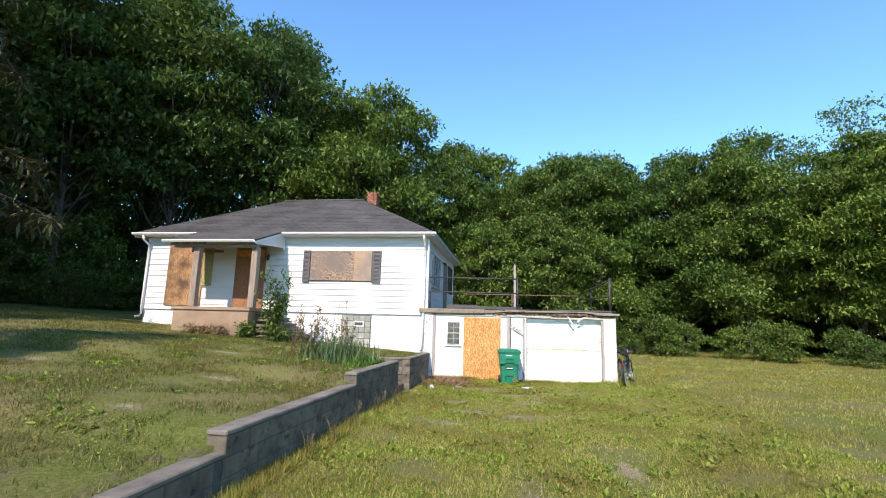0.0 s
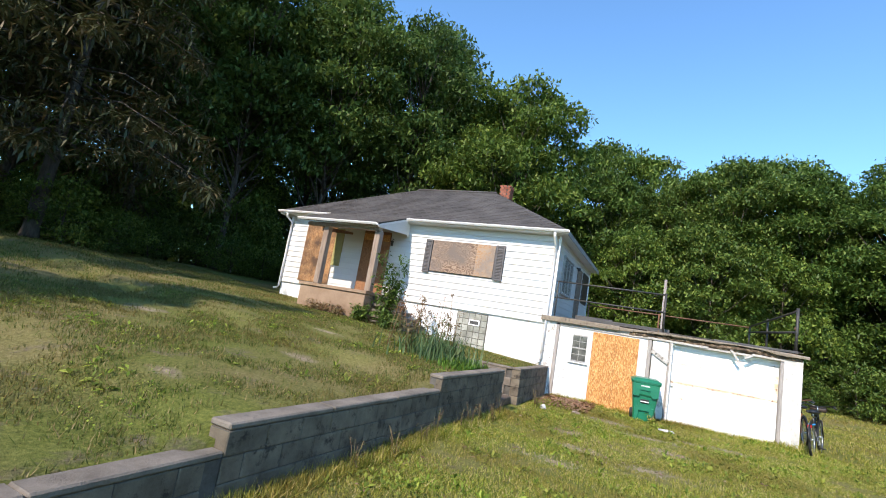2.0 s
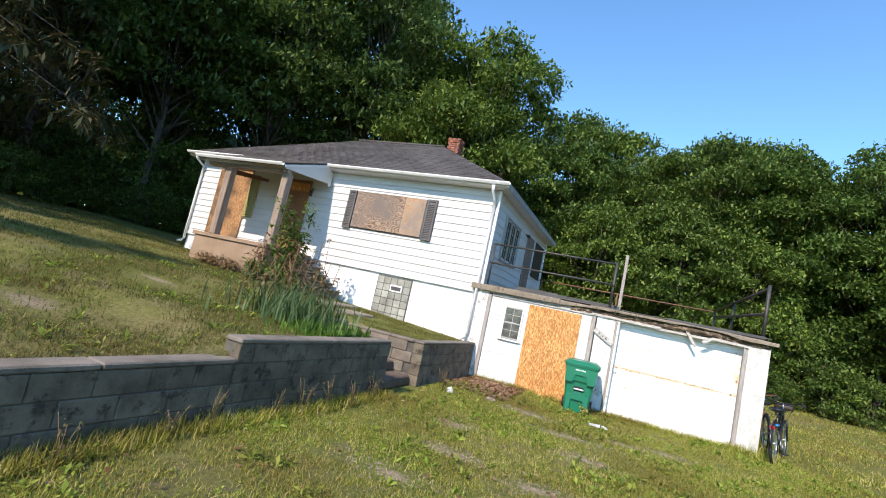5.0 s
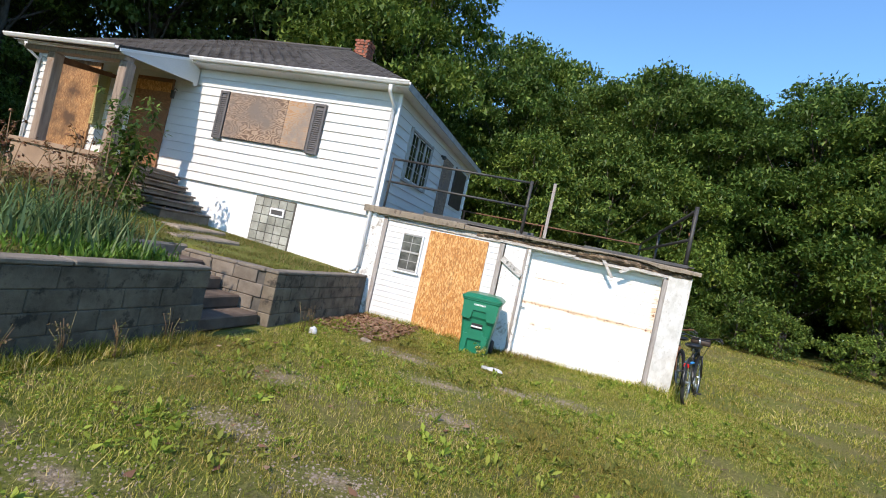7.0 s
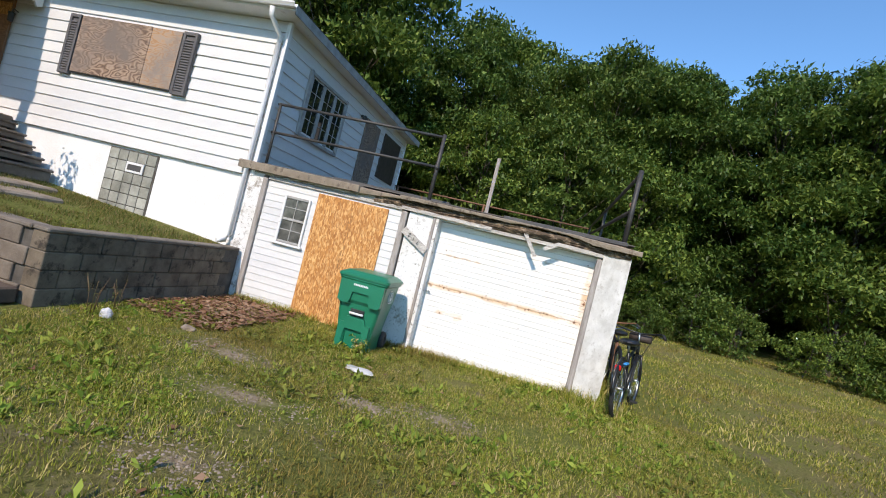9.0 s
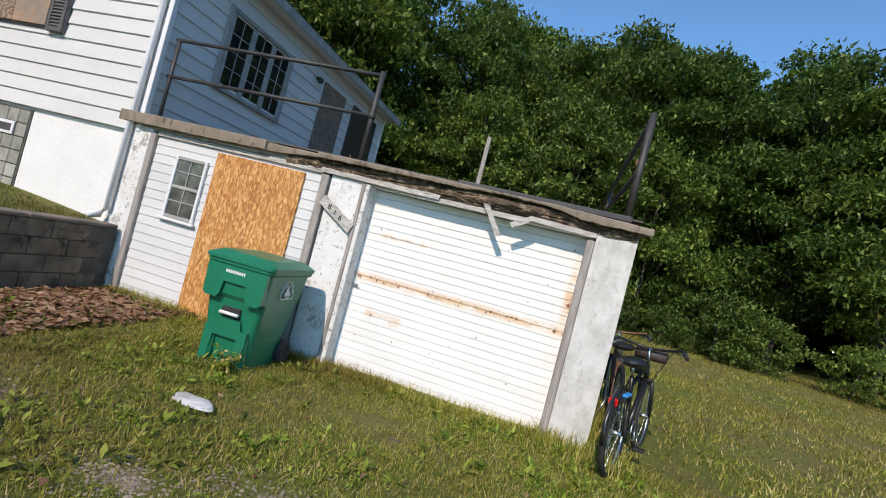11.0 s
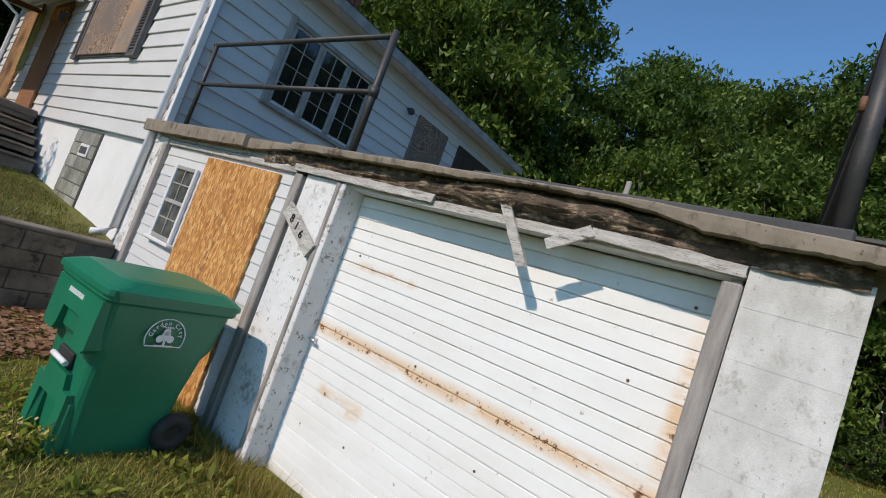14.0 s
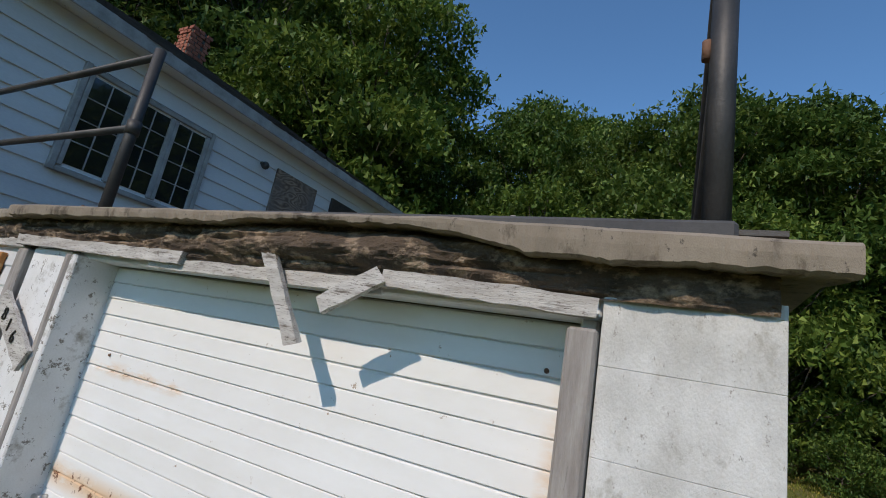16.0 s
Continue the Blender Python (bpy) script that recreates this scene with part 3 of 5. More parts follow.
# front window boarded with plywood
wf = bx("boarded_window", (-6.78, -4.60, HY0 - 0.035, HY0 + 0.02, 2.90, 3.93), M_shutter, house, "window boarded with weathered plywood")
bx("plywood_sheet", (-6.76, -5.24, HY0 - 0.058, HY0 - 0.037, 2.92, 3.93), M_ply, wf, "grey weathered plywood sheet", 0.003)
bx("plywood_sheet", (-5.236, -4.62, HY0 - 0.054, HY0 - 0.037, 2.92, 3.92), M_ply2, wf, "pale plywood sheet", 0.003)


def shutter(x0, x1, y, z0, z1, mat, label):
    s = bx("shutter", (x0, x1, y - 0.02, y + 0.02, z0, z1), mat, house, label, 0)
    for d in ((x0, x0 + 0.05, y - 0.045, y - 0.021, z0, z1), (x1 - 0.05, x1, y - 0.045, y - 0.021, z0, z1), (x0 + 0.051, x1 - 0.051, y - 0.045, y - 0.021, z0, z0 + 0.06), (x0 + 0.051, x1 - 0.051, y - 0.045, y - 0.021, z1 - 0.06, z1)):
        bx("stile", d, mat, s, bevel=0.004)
    n = int((z1 - z0 - 0.14) / 0.045)
    for i in range(n):
        z = z0 + 0.07 + i * 0.045
        part("slat", prism(bmesh.new(), [(y - 0.04, z), (y - 0.022, z + 0.034), (y - 0.022, z + 0.042), (y - 0.044, z + 0.008)], "x", x0 + 0.052, x1 - 0.052), mat, s)


shutter(-7.03, -6.79, HY0 - 0.02, 2.86, 3.94, M_shutter, "dark louvred shutter")
shutter(-4.59, -4.31, HY0 - 0.02, 2.86, 3.94, M_shutter, "dark louvred shutter")
shutter(-10.74, -10.40, HY0 - 0.02, 2.68, 4.02, M_yshutter, "faded yellow louvred shutter")
bx("board", (-12.12, -10.75, HY0 - 0.04, HY0 - 0.005, 1.98, 4.22), M_osbold, house, "weathered strand board over a window", 0.003)
dr = bx("door_board", (-9.52, -8.42, HY0 - 0.045, HY0 - 0.005, 1.90, 4.05), M_plydoor, house, "brown plywood over the front door", 0.003)
# Orange strip stands in for sunlight falling on the top of the door.
bx("sunlit_door_strip", (-9.50, -8.44, HY0 - 0.062, HY0 - 0.047, 3.72, 3.95), M_osb, dr, bevel=0.002)

# glass block window in the foundation
GY = HY0 + 0.055
gw = bx("glass_block_window", (-5.58, -4.56, GY - 0.004, GY + 0.02, 0.66, 1.80), M_mortar, house, "glass block basement window with vent", 0)
for c in range(5):
    for r in range(6):
        if r == 4 and c in (2, 3):
            continue
        x, z = -5.56 + c * 0.197, 0.68 + r * 0.185
        bx("glass_block", (x, x + 0.183, GY - 0.018, GY - 0.005, z, z + 0.172), M_gblock, gw, bevel=0.006)
bx("vent", (-5.16, -4.80, GY - 0.03, GY - 0.005, 1.42, 1.60), M_trim, gw, "white vent frame")
# Dark strip laid over the frame in place of the shaded opening.
bx("vent_shade_strip", (-5.12, -4.84, GY - 0.034, GY - 0.031, 1.46, 1.56), M_darkstrip, gw, bevel=0)

# side wall: triple window, door, boarded window
sx = HX1
sw = bx("side_window", (sx - 0.02, sx + 0.015, 15.86, 17.40, 2.84, 3.95), M_trim, house, "triple casement window with white bars", 0)
for d in ((15.84, 15.90, 2.80, 4.0), (17.36, 17.42, 2.80, 4.0)):
    bx("window_frame", (sx - 0.01, sx + 0.05, d[0], d[1], d[2], d[3]), M_frame, sw)
for z in (2.80, 3.92):
    bx("window_frame", (sx - 0.01, sx + 0.055, 15.901, 17.359, z, z + 0.055), M_frame, sw)
for k in range(3):
    y0 = 15.905 + k * 0.485
    bx("pane", (sx + 0.016, sx + 0.022, y0 + 0.05, y0 + 0.43, 2.90, 3.89), M_glass, sw, bevel=0)
    for d in ((y0, y0 + 0.049), (y0 + 0.431, y0 + 0.482)):
        bx("sash", (sx + 0.016, sx + 0.045, d[0], d[1], 2.87, 3.91), M_frame, sw)
    bx("glazing_bar", (sx + 0.023, sx + 0.034, y0 + 0.232, y0 + 0.246, 2.90, 3.89), M_frame, sw, bevel=0.002)
    for r in range(1, 4):
        z = 2.90 + r * 0.248
        bx("glazing_bar", (sx + 0.023, sx + 0.033, y0 + 0.05, y0 + 0.43, z - 0.006, z + 0.006), M_frame, sw, bevel=0.002)
sd = bx("side_door", (sx - 0.01, sx + 0.03, 18.55, 19.45, 2.18, 4.05), M_ply, house, "grey boarded side door")
bx("side_board", (sx - 0.01, sx + 0.03, 19.85, 21.15, 2.92, 4.08), M_leather, house, "dark board over a side window")
bm = bmesh.new()
bmesh.ops.create_uvsphere(bm, u_segments=10, v_segments=8, radius=0.06, matrix=pose(sx + 0.09, 18.25, 3.95))
tube(bm, [(sx, 18.25, 3.99), (sx + 0.06, 18.25, 3.98)], 0.03)
part("wall_lamp", bm, M_pipe, house, "small dark wall lamp")

# chimney of single bricks
ch = bx("chimney", (-5.97, -5.57, 18.21, 18.57, 5.9, 6.92), M_mortar, house, "red brick chimney", 0)
for r in range(11):
    z = 6.10 + r * 0.076
    o = 0.045 if r % 2 else 0.0
    grow = 0.018 if r >= 9 else 0.0
    for s, (cx, cy, dx, dy) in enumerate(((-5.77, 18.21 - grow, 1, 0), (-5.77, 18.57 + grow, 1, 0), (-5.97 - grow, 18.39, 0, 1), (-5.57 + grow, 18.39, 0, 1))):
        for k in (-1, 0, 1):
            c = k * 0.135 + (o - 0.02) * (1 if k < 1 else -1)
            w = 0.058
            d = (cx + dx * c - (w if dx else 0.012), cx + dx * c + (w if dx else 0.012), cy + dy * c - (w if dy else 0.012), cy + dy * c + (w if dy else 0.012), z, z + 0.066)
            bx("brick", d, M_brick, ch, bevel=0.004)

# ---------------------------------------------------------------- porch
porch = thing("porch", (-9.1, 13.2, 1.0), "front porch with tan plinth, square posts and sagging shed roof", "porch")
bx("plinth", (-10.38, -7.86, 13.22, 14.96, 0.7, 1.80), M_porch, porch, "tan stucco plinth", 0.015)
bx("ledge", (-10.43, -7.81, 13.17, 14.965, 1.801, 1.90), M_porch, porch, bevel=0.012)
for x in (-9.92, -7.95):
    bx("post", (x, x + 0.20, 13.24, 13.44, 1.901, 3.76), M_post, porch, bevel=0.012)
bx("beam", (-10.6, -7.80, 13.22, 13.42, 3.761, 3.86), M_post, porch)
part("porch_roof", prism(bmesh.new(), [(13.02, 3.87), (13.02, 3.95), (14.66, 4.53), (14.66, 4.44)], "x", -10.80, -7.74), M_shingle, porch, "sagging shed roof with dark shingles")
for k in range(9):
    y0 = 13.0 + k * 0.183
    z0 = 3.955 + (y0 - 13.02) * 0.3537
    part("shingle_course", prism(bmesh.new(), [(y0, z0), (y0, z0 + 0.016), (y0 + 0.19, z0 + 0.19 * 0.3537 + 0.004), (y0 + 0.19, z0 + 0.19 * 0.3537)], "x", -10.82, -7.72), M_shingle, porch)
part("gutter", gutter(-10.82, -7.74, 13.018, 3.95), M_trim, porch, "white porch gutter")
part("gable", prism(bmesh.new(), [(13.10, 3.845), (13.10, 3.88), (14.61, 4.42), (14.93, 4.34), (14.93, 3.97), (14.85, 3.92), (14.80, 4.0)], "x", -7.80, -7.745), M_siding, porch, "white wedge of siding under the porch roof")
part("bargeboard", prism(bmesh.new(), [(13.04, 3.86), (13.04, 3.92), (14.64, 4.485), (14.64, 4.42)], "x", -7.744, -7.722), M_trim, porch)

board_ends = bmesh.new()
prism(board_ends, [(13.30, 3.60), (13.30, 3.76), (14.85, 3.92), (14.85, 3.84)], "x", -10.02, -9.96)
part("hanging_trim", board_ends, M_brownrust, porch, "dark loose board under the porch roof")
lantern = bmesh.new()
tube(lantern, [(-8.28, 14.94, 3.80), (-8.28, 14.86, 3.82), (-8.28, 14.84, 3.74)], 0.012, 6)
tube(lantern, [(-8.28, 14.84, 3.75), (-8.28, 14.84, 3.70), (-8.28, 14.84, 3.58)], 0.055, 8, 0.04)
part("lantern", lantern, M_pipe, porch, "small dark wall lantern")

stairs = thing("front_stairs", (-7.1, 14.2, 0.95), "worn concrete stairs rising along the house to the porch", "stairs")
for i in range(5):
    x1 = -6.58 - i * 0.265
    zt = 1.12 + i * 0.172
    bx("step", (-7.84, x1, 13.65, 14.93, zt - 0.13 if i else 0.7, zt - 0.045), M_step, stairs, bevel=0.01)
    bx("nosing", (x1 - 0.36, x1 + 0.04, 13.62, 14.945, zt - 0.044, zt), M_step, stairs, bevel=0.014)
path = thing("garden_path", (-5.0, 12.6, 0.8), "cracked concrete path slabs between the steps", "path")
for d in ((-6.50, -5.5, 13.1, 14.3, 0.5, 0.88), (-5.48, -4.72, 12.3, 13.8, 0.5, 0.80), (-4.85, -4.25, 11.0, 12.25, 0.3, 0.72)):
    bx("slab", d, M_path, path, bevel=0.03)

# ---------------------------------------------------------------- garage
garage = thing("garage", (0.15, 15.0, -0.1), "white block garage with crumbling concrete roof edge", "garage")
FY = 14.97
bx("wall_side", (2.93, 3.13, FY + 0.36, 21.6, -0.3, 2.03), M_pillar, garage, bevel=0.01)
bx("wall_back", (-2.68, 2.92, 21.4, 21.6, -0.3, 2.0), M_pillar, garage, bevel=0.01)
bx("column", (-2.88, -2.50, FY, FY + 0.35, -0.3, 1.93), M_peel, garage, "white peeling corner column", 0.012)
bx("column", (-0.02, 0.36, FY - 0.005, FY + 0.35, -0.3, 1.86), M_peel, garage, "peeling white column", 0.012)
pillar = bx("pillar", (2.779, 3.131, FY + 0.003, FY + 0.35, -0.3, 1.90), M_pillar, garage, "rough white painted block pillar", 0)
for i in range(11):
    z = -0.28 + i * 0.2
    z1 = min(z + 0.1996, 1.90)
    if z1 > z + 0.03:
        bx("block", (2.775, 3.135, FY, FY + 0.36, z, z1), M_pillar, pillar, bevel=0.0012)
for nm, d in (("jamb", (-2.495, -2.41, FY - 0.03, FY + 0.1, -0.25, 1.86)), ("jamb", (-0.13, -0.04, FY - 0.03, FY + 0.1, -0.25, 1.84)), ("jamb", (0.362, 0.402, FY - 0.035, FY + 0.06, -0.25, 1.84)), ("jamb", (2.70, 2.772, FY - 0.03, FY + 0.06, -0.25, 1.80))):
    bx(nm, d, M_timber, garage, "weathered grey timber jamb", 0.008)
bx("door_return", (0.403, 0.452, FY - 0.028, FY + 0.2, -0.25, 1.84), M_peel, garage, "dirty white door surround")
bx("door_return", (2.715, 2.76, FY + 0.061, FY + 0.2, -0.25, 1.85), M_trim, garage)
bx("header", (0.37, 2.77, FY + 0.02, FY + 0.16, 1.83, 1.92), M_trim, garage)
# infill with narrow siding
inf = bx("infill_wall", (-2.41, -0.13, FY + 0.05, FY + 0.12, -0.25, 1.87), M_siding, garage, bevel=0)
for i in range(19):
    z0 = -0.2 + i * 0.108
    z1 = z0 + 0.116
    part("siding_board", prism(bmesh.new(), [(FY + 0.05, z0), (FY + 0.018, z0), (FY + 0.016, z0 + 0.005), (FY + 0.025, z1), (FY + 0.05, z1)], "x", -2.408, -0.132), M_siding, inf)
bx("top_plate", (-2.41, -0.13, FY - 0.01, FY + 0.1, 1.845, 1.90), M_timber_h, garage)
ob_ = bx("strand_board", (-1.50, -0.34, FY - 0.012, FY + 0.014, -0.12, 1.81), M_osb, garage, "orange strand board over the garage side door", 0.003)
for i in range(17):
    z = 0.06 + i * 0.1
    for k in range(2):
        if (i * 7 + k * 3) % 5:
            bx("stamp", (-0.925 + k * 0.035, -0.905 + k * 0.035, FY - 0.0145, FY - 0.0122, z, z + 0.03 + 0.04 * ((i * 3 + k) % 2)), M_stamp, ob_, bevel=0)
gwn = bx("window", (-2.02, -1.63, FY + 0.0, FY + 0.014, 0.96, 1.64), M_dimglass, garage, "small white sash window", 0)
for d in ((-2.055, -2.015, 0.93, 1.67), (-1.635, -1.60, 0.93, 1.67)):
    bx("window_frame", (d[0], d[1], FY - 0.02, FY + 0.016, d[2], d[3]), M_trim, gwn)
for z in (0.93, 1.285, 1.625):
    bx("window_frame", (-2.014, -1.636, FY - 0.016, FY + 0.016, z, z + 0.04), M_frame, gwn)
bx("sill", (-2.09, -1.57, FY - 0.04, FY + 0.016, 0.895, 0.928), M_trim, gwn)
bx("glazing_bar", (-1.832, -1.818, FY - 0.012, FY - 0.001, 0.981, 1.624), M_frame, gwn, bevel=0.002)
for z in (1.13, 1.48):
    bx("glazing_bar", (-2.014, -1.636, FY - 0.010, FY - 0.001, z, z + 0.014), M_frame, gwn, bevel=0.002)

# sectional door: sections of six ribs, every third joint deeper
gdoor = thing("garage_door", (1.56, 15.14, -0.1), "closed white sectional garage door with rust streaks", "garage door")
DY = 15.14
zb = -0.52
sec = 0.47
for s in range(5):
    z0 = zb + s * sec
    pn = bx("door_section", (0.436, 2.72, DY + 0.004, DY + 0.04, z0, z0 + sec - 0.004), M_door, gdoor, bevel=0)
    for r in range(6):
        a0 = z0 + r * sec / 6
        a1 = a0 + sec / 6
        g = 0.006 if r % 3 == 2 else 0.002
        poly = [(DY + 0.004, a0 + 0.001), (DY - 0.004, a0 + 0.001), (DY - 0.008, a0 + 0.004), (DY - 0.005, a1 - g - 0.003), (DY - 0.001, a1 - g), (DY + 0.004, a1 - 0.001)]
        part("rib", prism(bmesh.new(), poly, "x", 0.437, 2.719), M_door, pn)
bm = bmesh.new()
tube(bm, [(0.50, DY - 0.005, 0.78), (0.50, DY - 0.045, 0.78)], 0.014)
tube(bm, [(0.47, DY - 0.045, 0.785), (0.54, DY - 0.045, 0.775)], 0.010)
part("handle", bm, M_chrome, gdoor, "small metal door handle")
for x, z in ((0.62, 1.42), (1.35, 0.93), (1.9, 0.6), (2.45, 1.3), (1.05, 0.3), (2.3, 0.25), (2.62, 1.69)):
    bm = bmesh.new()
    bmesh.ops.create_cone(bm, cap_ends=True, segments=8, radius1=0.008, radius2=0.005, depth=0.006, matrix=pose(x, DY - 0.012, z, 90))
    part("bolt", bm, M_brownrust, gdoor)

# lintel boards
def board(name, p, q, w, th, y, mat, parent, label="", ragged=0.0, seed=1):
    """A plank from p to q (x, z) on the front, with broken ends."""
    r = random.Random(seed)
    p, q = Vector((p[0], 0, p[1])), Vector((q[0], 0, q[1]))
    d = (q - p)
    L = d.length
    d.normalize()
    nrm = Vector((-d.z, 0, d.x))
    n = max(6, int(L / 0.05))
    bm = bmesh.new()
    rows = []
    for i in range(n + 1):
        t = i / n
        c = p + d * L * t
        e0, e1 = r.uniform(-1, 1) * ragged, r.uniform(-1, 1) * ragged
        ring = []
        for s, yy in ((-1, 0), (1, 0), (1, th), (-1, th)):
            off = nrm * (s * w / 2 + (e0 if s < 0 else e1))
            end = d * (r.uniform(-1, 1) * ragged * 2 if i in (0, n) else 0)
            ring.append(bm.verts.new(c + off + end + Vector((0, y + yy + r.uniform(-1, 1) * 0.001, 0))))
        rows.append(ring)
    for a_, b_ in zip(rows, rows[1:]):
        for k in range(4):
            bm.faces.new((a_[k], a_[(k + 1) % 4], b_[(k + 1) % 4], b_[k]))
    bm.faces.new(rows[0][::-1])
    bm.faces.new(rows[-1])
    return part(name, bm, mat, parent, label)


board("lintel_board", (-0.14, 1.885), (1.22, 1.868), 0.05, 0.03, FY - 0.045, M_timber_h, garage, "weathered whitish lintel board", 0.003, 1)
board("lintel_board", (1.00, 1.843), (2.15, 1.845), 0.045, 0.02, FY - 0.022, M_timber_h, garage, "", 0.003, 2)
board("lintel_board", (2.16, 1.868), (2.765, 1.848), 0.05, 0.03, FY - 0.045, M_timber_h, garage, "split whitish lintel board", 0.0035, 3)


def loose_board(p, q, w, th, label, seed):
    bm = bmesh.new()
    p, q = Vector(p), Vector(q)
    d = (q - p).normalized()
    s = d.cross(Vector((0, 1, 0))).normalized()
    t = d.cross(s).normalized()
    r = random.Random(seed)
    rows = []
    for i in range(9):
        c = p.lerp(q, i / 8)
        ring = []
        for a_, b_ in ((-1, -1), (1, -1), (1, 1), (-1, 1)):
            jag = d * r.uniform(-0.015, 0.015) if i in (0, 8) else Vector()
            ring.append(bm.verts.new(c + s * (a_ * w / 2 + r.uniform(-0.0025, 0.0025)) + t * b_ * th / 2 + jag))
        rows.append(ring)
    for a_, b_ in zip(rows, rows[1:]):
        for k in range(4):
            bm.faces.new((a_[k], a_[(k + 1) % 4], b_[(k + 1) % 4], b_[k]))
    bm.faces.new(rows[0][::-1])
    bm.faces.new(rows[-1])
    return part("loose_board", bm, M_timber_h, garage, label)


loose_board((1.685, FY - 0.055, 1.935), (1.885, FY - 0.045, 1.635), 0.05, 0.022, "broken board hanging from the roof edge", 5)
loose_board((2.17, FY - 0.065, 1.87), (1.99, FY - 0.075, 1.765), 0.055, 0.022, "broken board end jutting out", 6)

# roof slab with a broken edge
def edge_low(x):
    """Lower edge of the broken roof face."""
    base = np.interp(x, [-3, -1.6, -0.7, -0.3, 0.1, 0.6, 1.2, 1.45, 1.55, 1.75, 2.0, 2.25, 2.45, 2.6, 2.8, 3.0, 3.3],
                     [1.93, 1.935, 1.95, 1.99, 2.0, 2.0, 2.003, 1.998, 2.012, 2.018, 2.016, 2.01, 1.985, 1.955, 1.945, 1.95, 1.942])
    return base + 0.006 * noise.noise((x * 9, 0, 0)) + 0.005 * noise.noise((x * 31, 3, 0)) + 0.003 * noise.noise((x * 90, 7, 0))


bm = bmesh.new()
nx = 620
prev = None
SX0, SX1 = -2.94, 3.23
for i in range(nx + 1):
    x = SX0 + (SX1 - SX0) * i / nx
    n1 = noise.noise((x * 5, 1, 0)) * 0.006 + noise.noise((x * 23, 1, 4)) * 0.003 + noise.noise((x * 70, 2, 4)) * 0.0025
    chunk = 0.035 if -0.85 < x < -0.2 else 0.0
    yf = 14.865 + n1 * 0.6 + chunk
    zt = float(np.interp(x, [-3, 0, 2.3, 3.2], [2.062, 2.055, 2.042, 2.012])) + noise.noise((x * 4, 5, 0)) * 0.005 - chunk * 0.5
    zl = edge_low(x)
    ring = [(x, 21.65, 2.14), (x, 18.0, 2.11), (x, yf + 0.12, zt + 0.012), (x, yf + 0.012, zt), (x, yf, zt - 0.01), (x, yf + n1 * 0.8, (zt + zl) / 2), (x, yf + 0.004, zl + 0.005), (x, yf + 0.02, zl), (x, FY + 0.05, zl + 0.02), (x, FY + 0.2, 1.99), (x, 21.6, 1.99)]
    cur = [bm.verts.new(p) for p in ring]
    if prev:
        for k in range(len(cur)):
            bm.faces.new((prev[k], cur[k], cur[(k + 1) % len(cur)], prev[(k + 1) % len(cur)]))
    else:
        bm.faces.new(cur[::-1])
    prev = cur
bm.faces.new(prev)
slab = part("roof_slab", bm, M_slab, garage, "crumbling concrete roof slab")
# rubble exposed under the edge
bm = bmesh.new()
rows = []
for i in range(501):
    x = -0.6 + 3.72 * i / 500
    ring = []
    for k in range(23):
        v = k / 22
        z = 1.872 + v * 0.165
        bulge = math.sin(math.pi * min(1, v * 1.1)) * 0.03 * float(np.interp(x, [-0.6, 1.2, 1.6, 2.15, 2.45, 2.8, 3.2], [0.4, 0.7, 2.5, 2.4, 1.2, 0.5, 0.2]))
        d = noise.fractal((x * 7, z * 26, 2), 0.7, 2.1, 7) * 0.016 - max(0.0, noise.noise((x * 3, z * 45, 9)) - 0.15) * 0.06
        ring.append(bm.verts.new((x, FY - 0.012 - bulge - d, z)))
    rows.append(ring)
for a_, b_ in zip(rows, rows[1:]):
    for k in range(22):
        bm.faces.new((a_[k], b_[k], b_[k + 1], a_[k + 1])).smooth = False
back = [bm.verts.new((x, FY + 0.04, z)) for x, z in ((-0.6, 1.872), (3.12, 1.872), (3.12, 2.037), (-0.6, 2.037))]
bm.faces.new(back)
part("rubble", bm, M_rubble, garage, "rotten brown rubble under the roof edge")
bx("roof_filler", (-2.88, -0.6, FY + 0.0, FY + 0.2, 1.905, 1.99), M_timber_h, garage, bevel=0.004)
for d in ((1.33, 3.05, 15.04, 15.16, 2.05, 2.11), (-1.75, 0.35, 15.75, 15.9, 2.085, 2.20), (-2.3, -1.2, 16.6, 16.9, 2.09, 2.28)):
    bx("edge_strip", d, M_darkstrip, garage, "dark grey roof edging strip", 0.01)

# Unseen dark sheet, added to cut sunlight bounced onto the house side.
part("unseen_roofing", prism(bmesh.new(), [(15.06, 2.092), (15.06, 2.078), (18.0, 2.10), (21.6, 2.13), (21.6, 2.156), (18.0, 2.124)], "x", -2.66, 3.15), M_roll, garage, "dark roofing sheet added to cut light bounced off the slab")
# address board
ab = board("address_board", (-0.03, 1.575), (0.37, 1.335), 0.105, 0.02, FY - 0.056, M_timber_h, garage, "pale board with the house number", 0.003, 8)


def text_part(body, size, m, mat, parent, name="number"):
    cu = bpy.data.curves.new(name, "FONT")
    cu.body, cu.size, cu.extrude, cu.align_x, cu.align_y = body, size * K, 0.002, "CENTER", "CENTER"
    tmp = bpy.data.objects.new(name, cu)
    scene.collection.objects.link(tmp)
    me = bpy.data.meshes.new_from_object(tmp.evaluated_get(bpy.context.evaluated_depsgraph_get()))
    bpy.data.objects.remove(tmp)
    me.name = name
    ob = new(name, me)
    me.materials.clear()
    me.materials.append(mat)
    ob.parent = parent
    o = ORIGIN[parent.name]
    m = m.copy()
    m.translation = (m.translation - o) * K
    ob.matrix_basis = m
    ORIGIN[ob.name] = o
    return ob


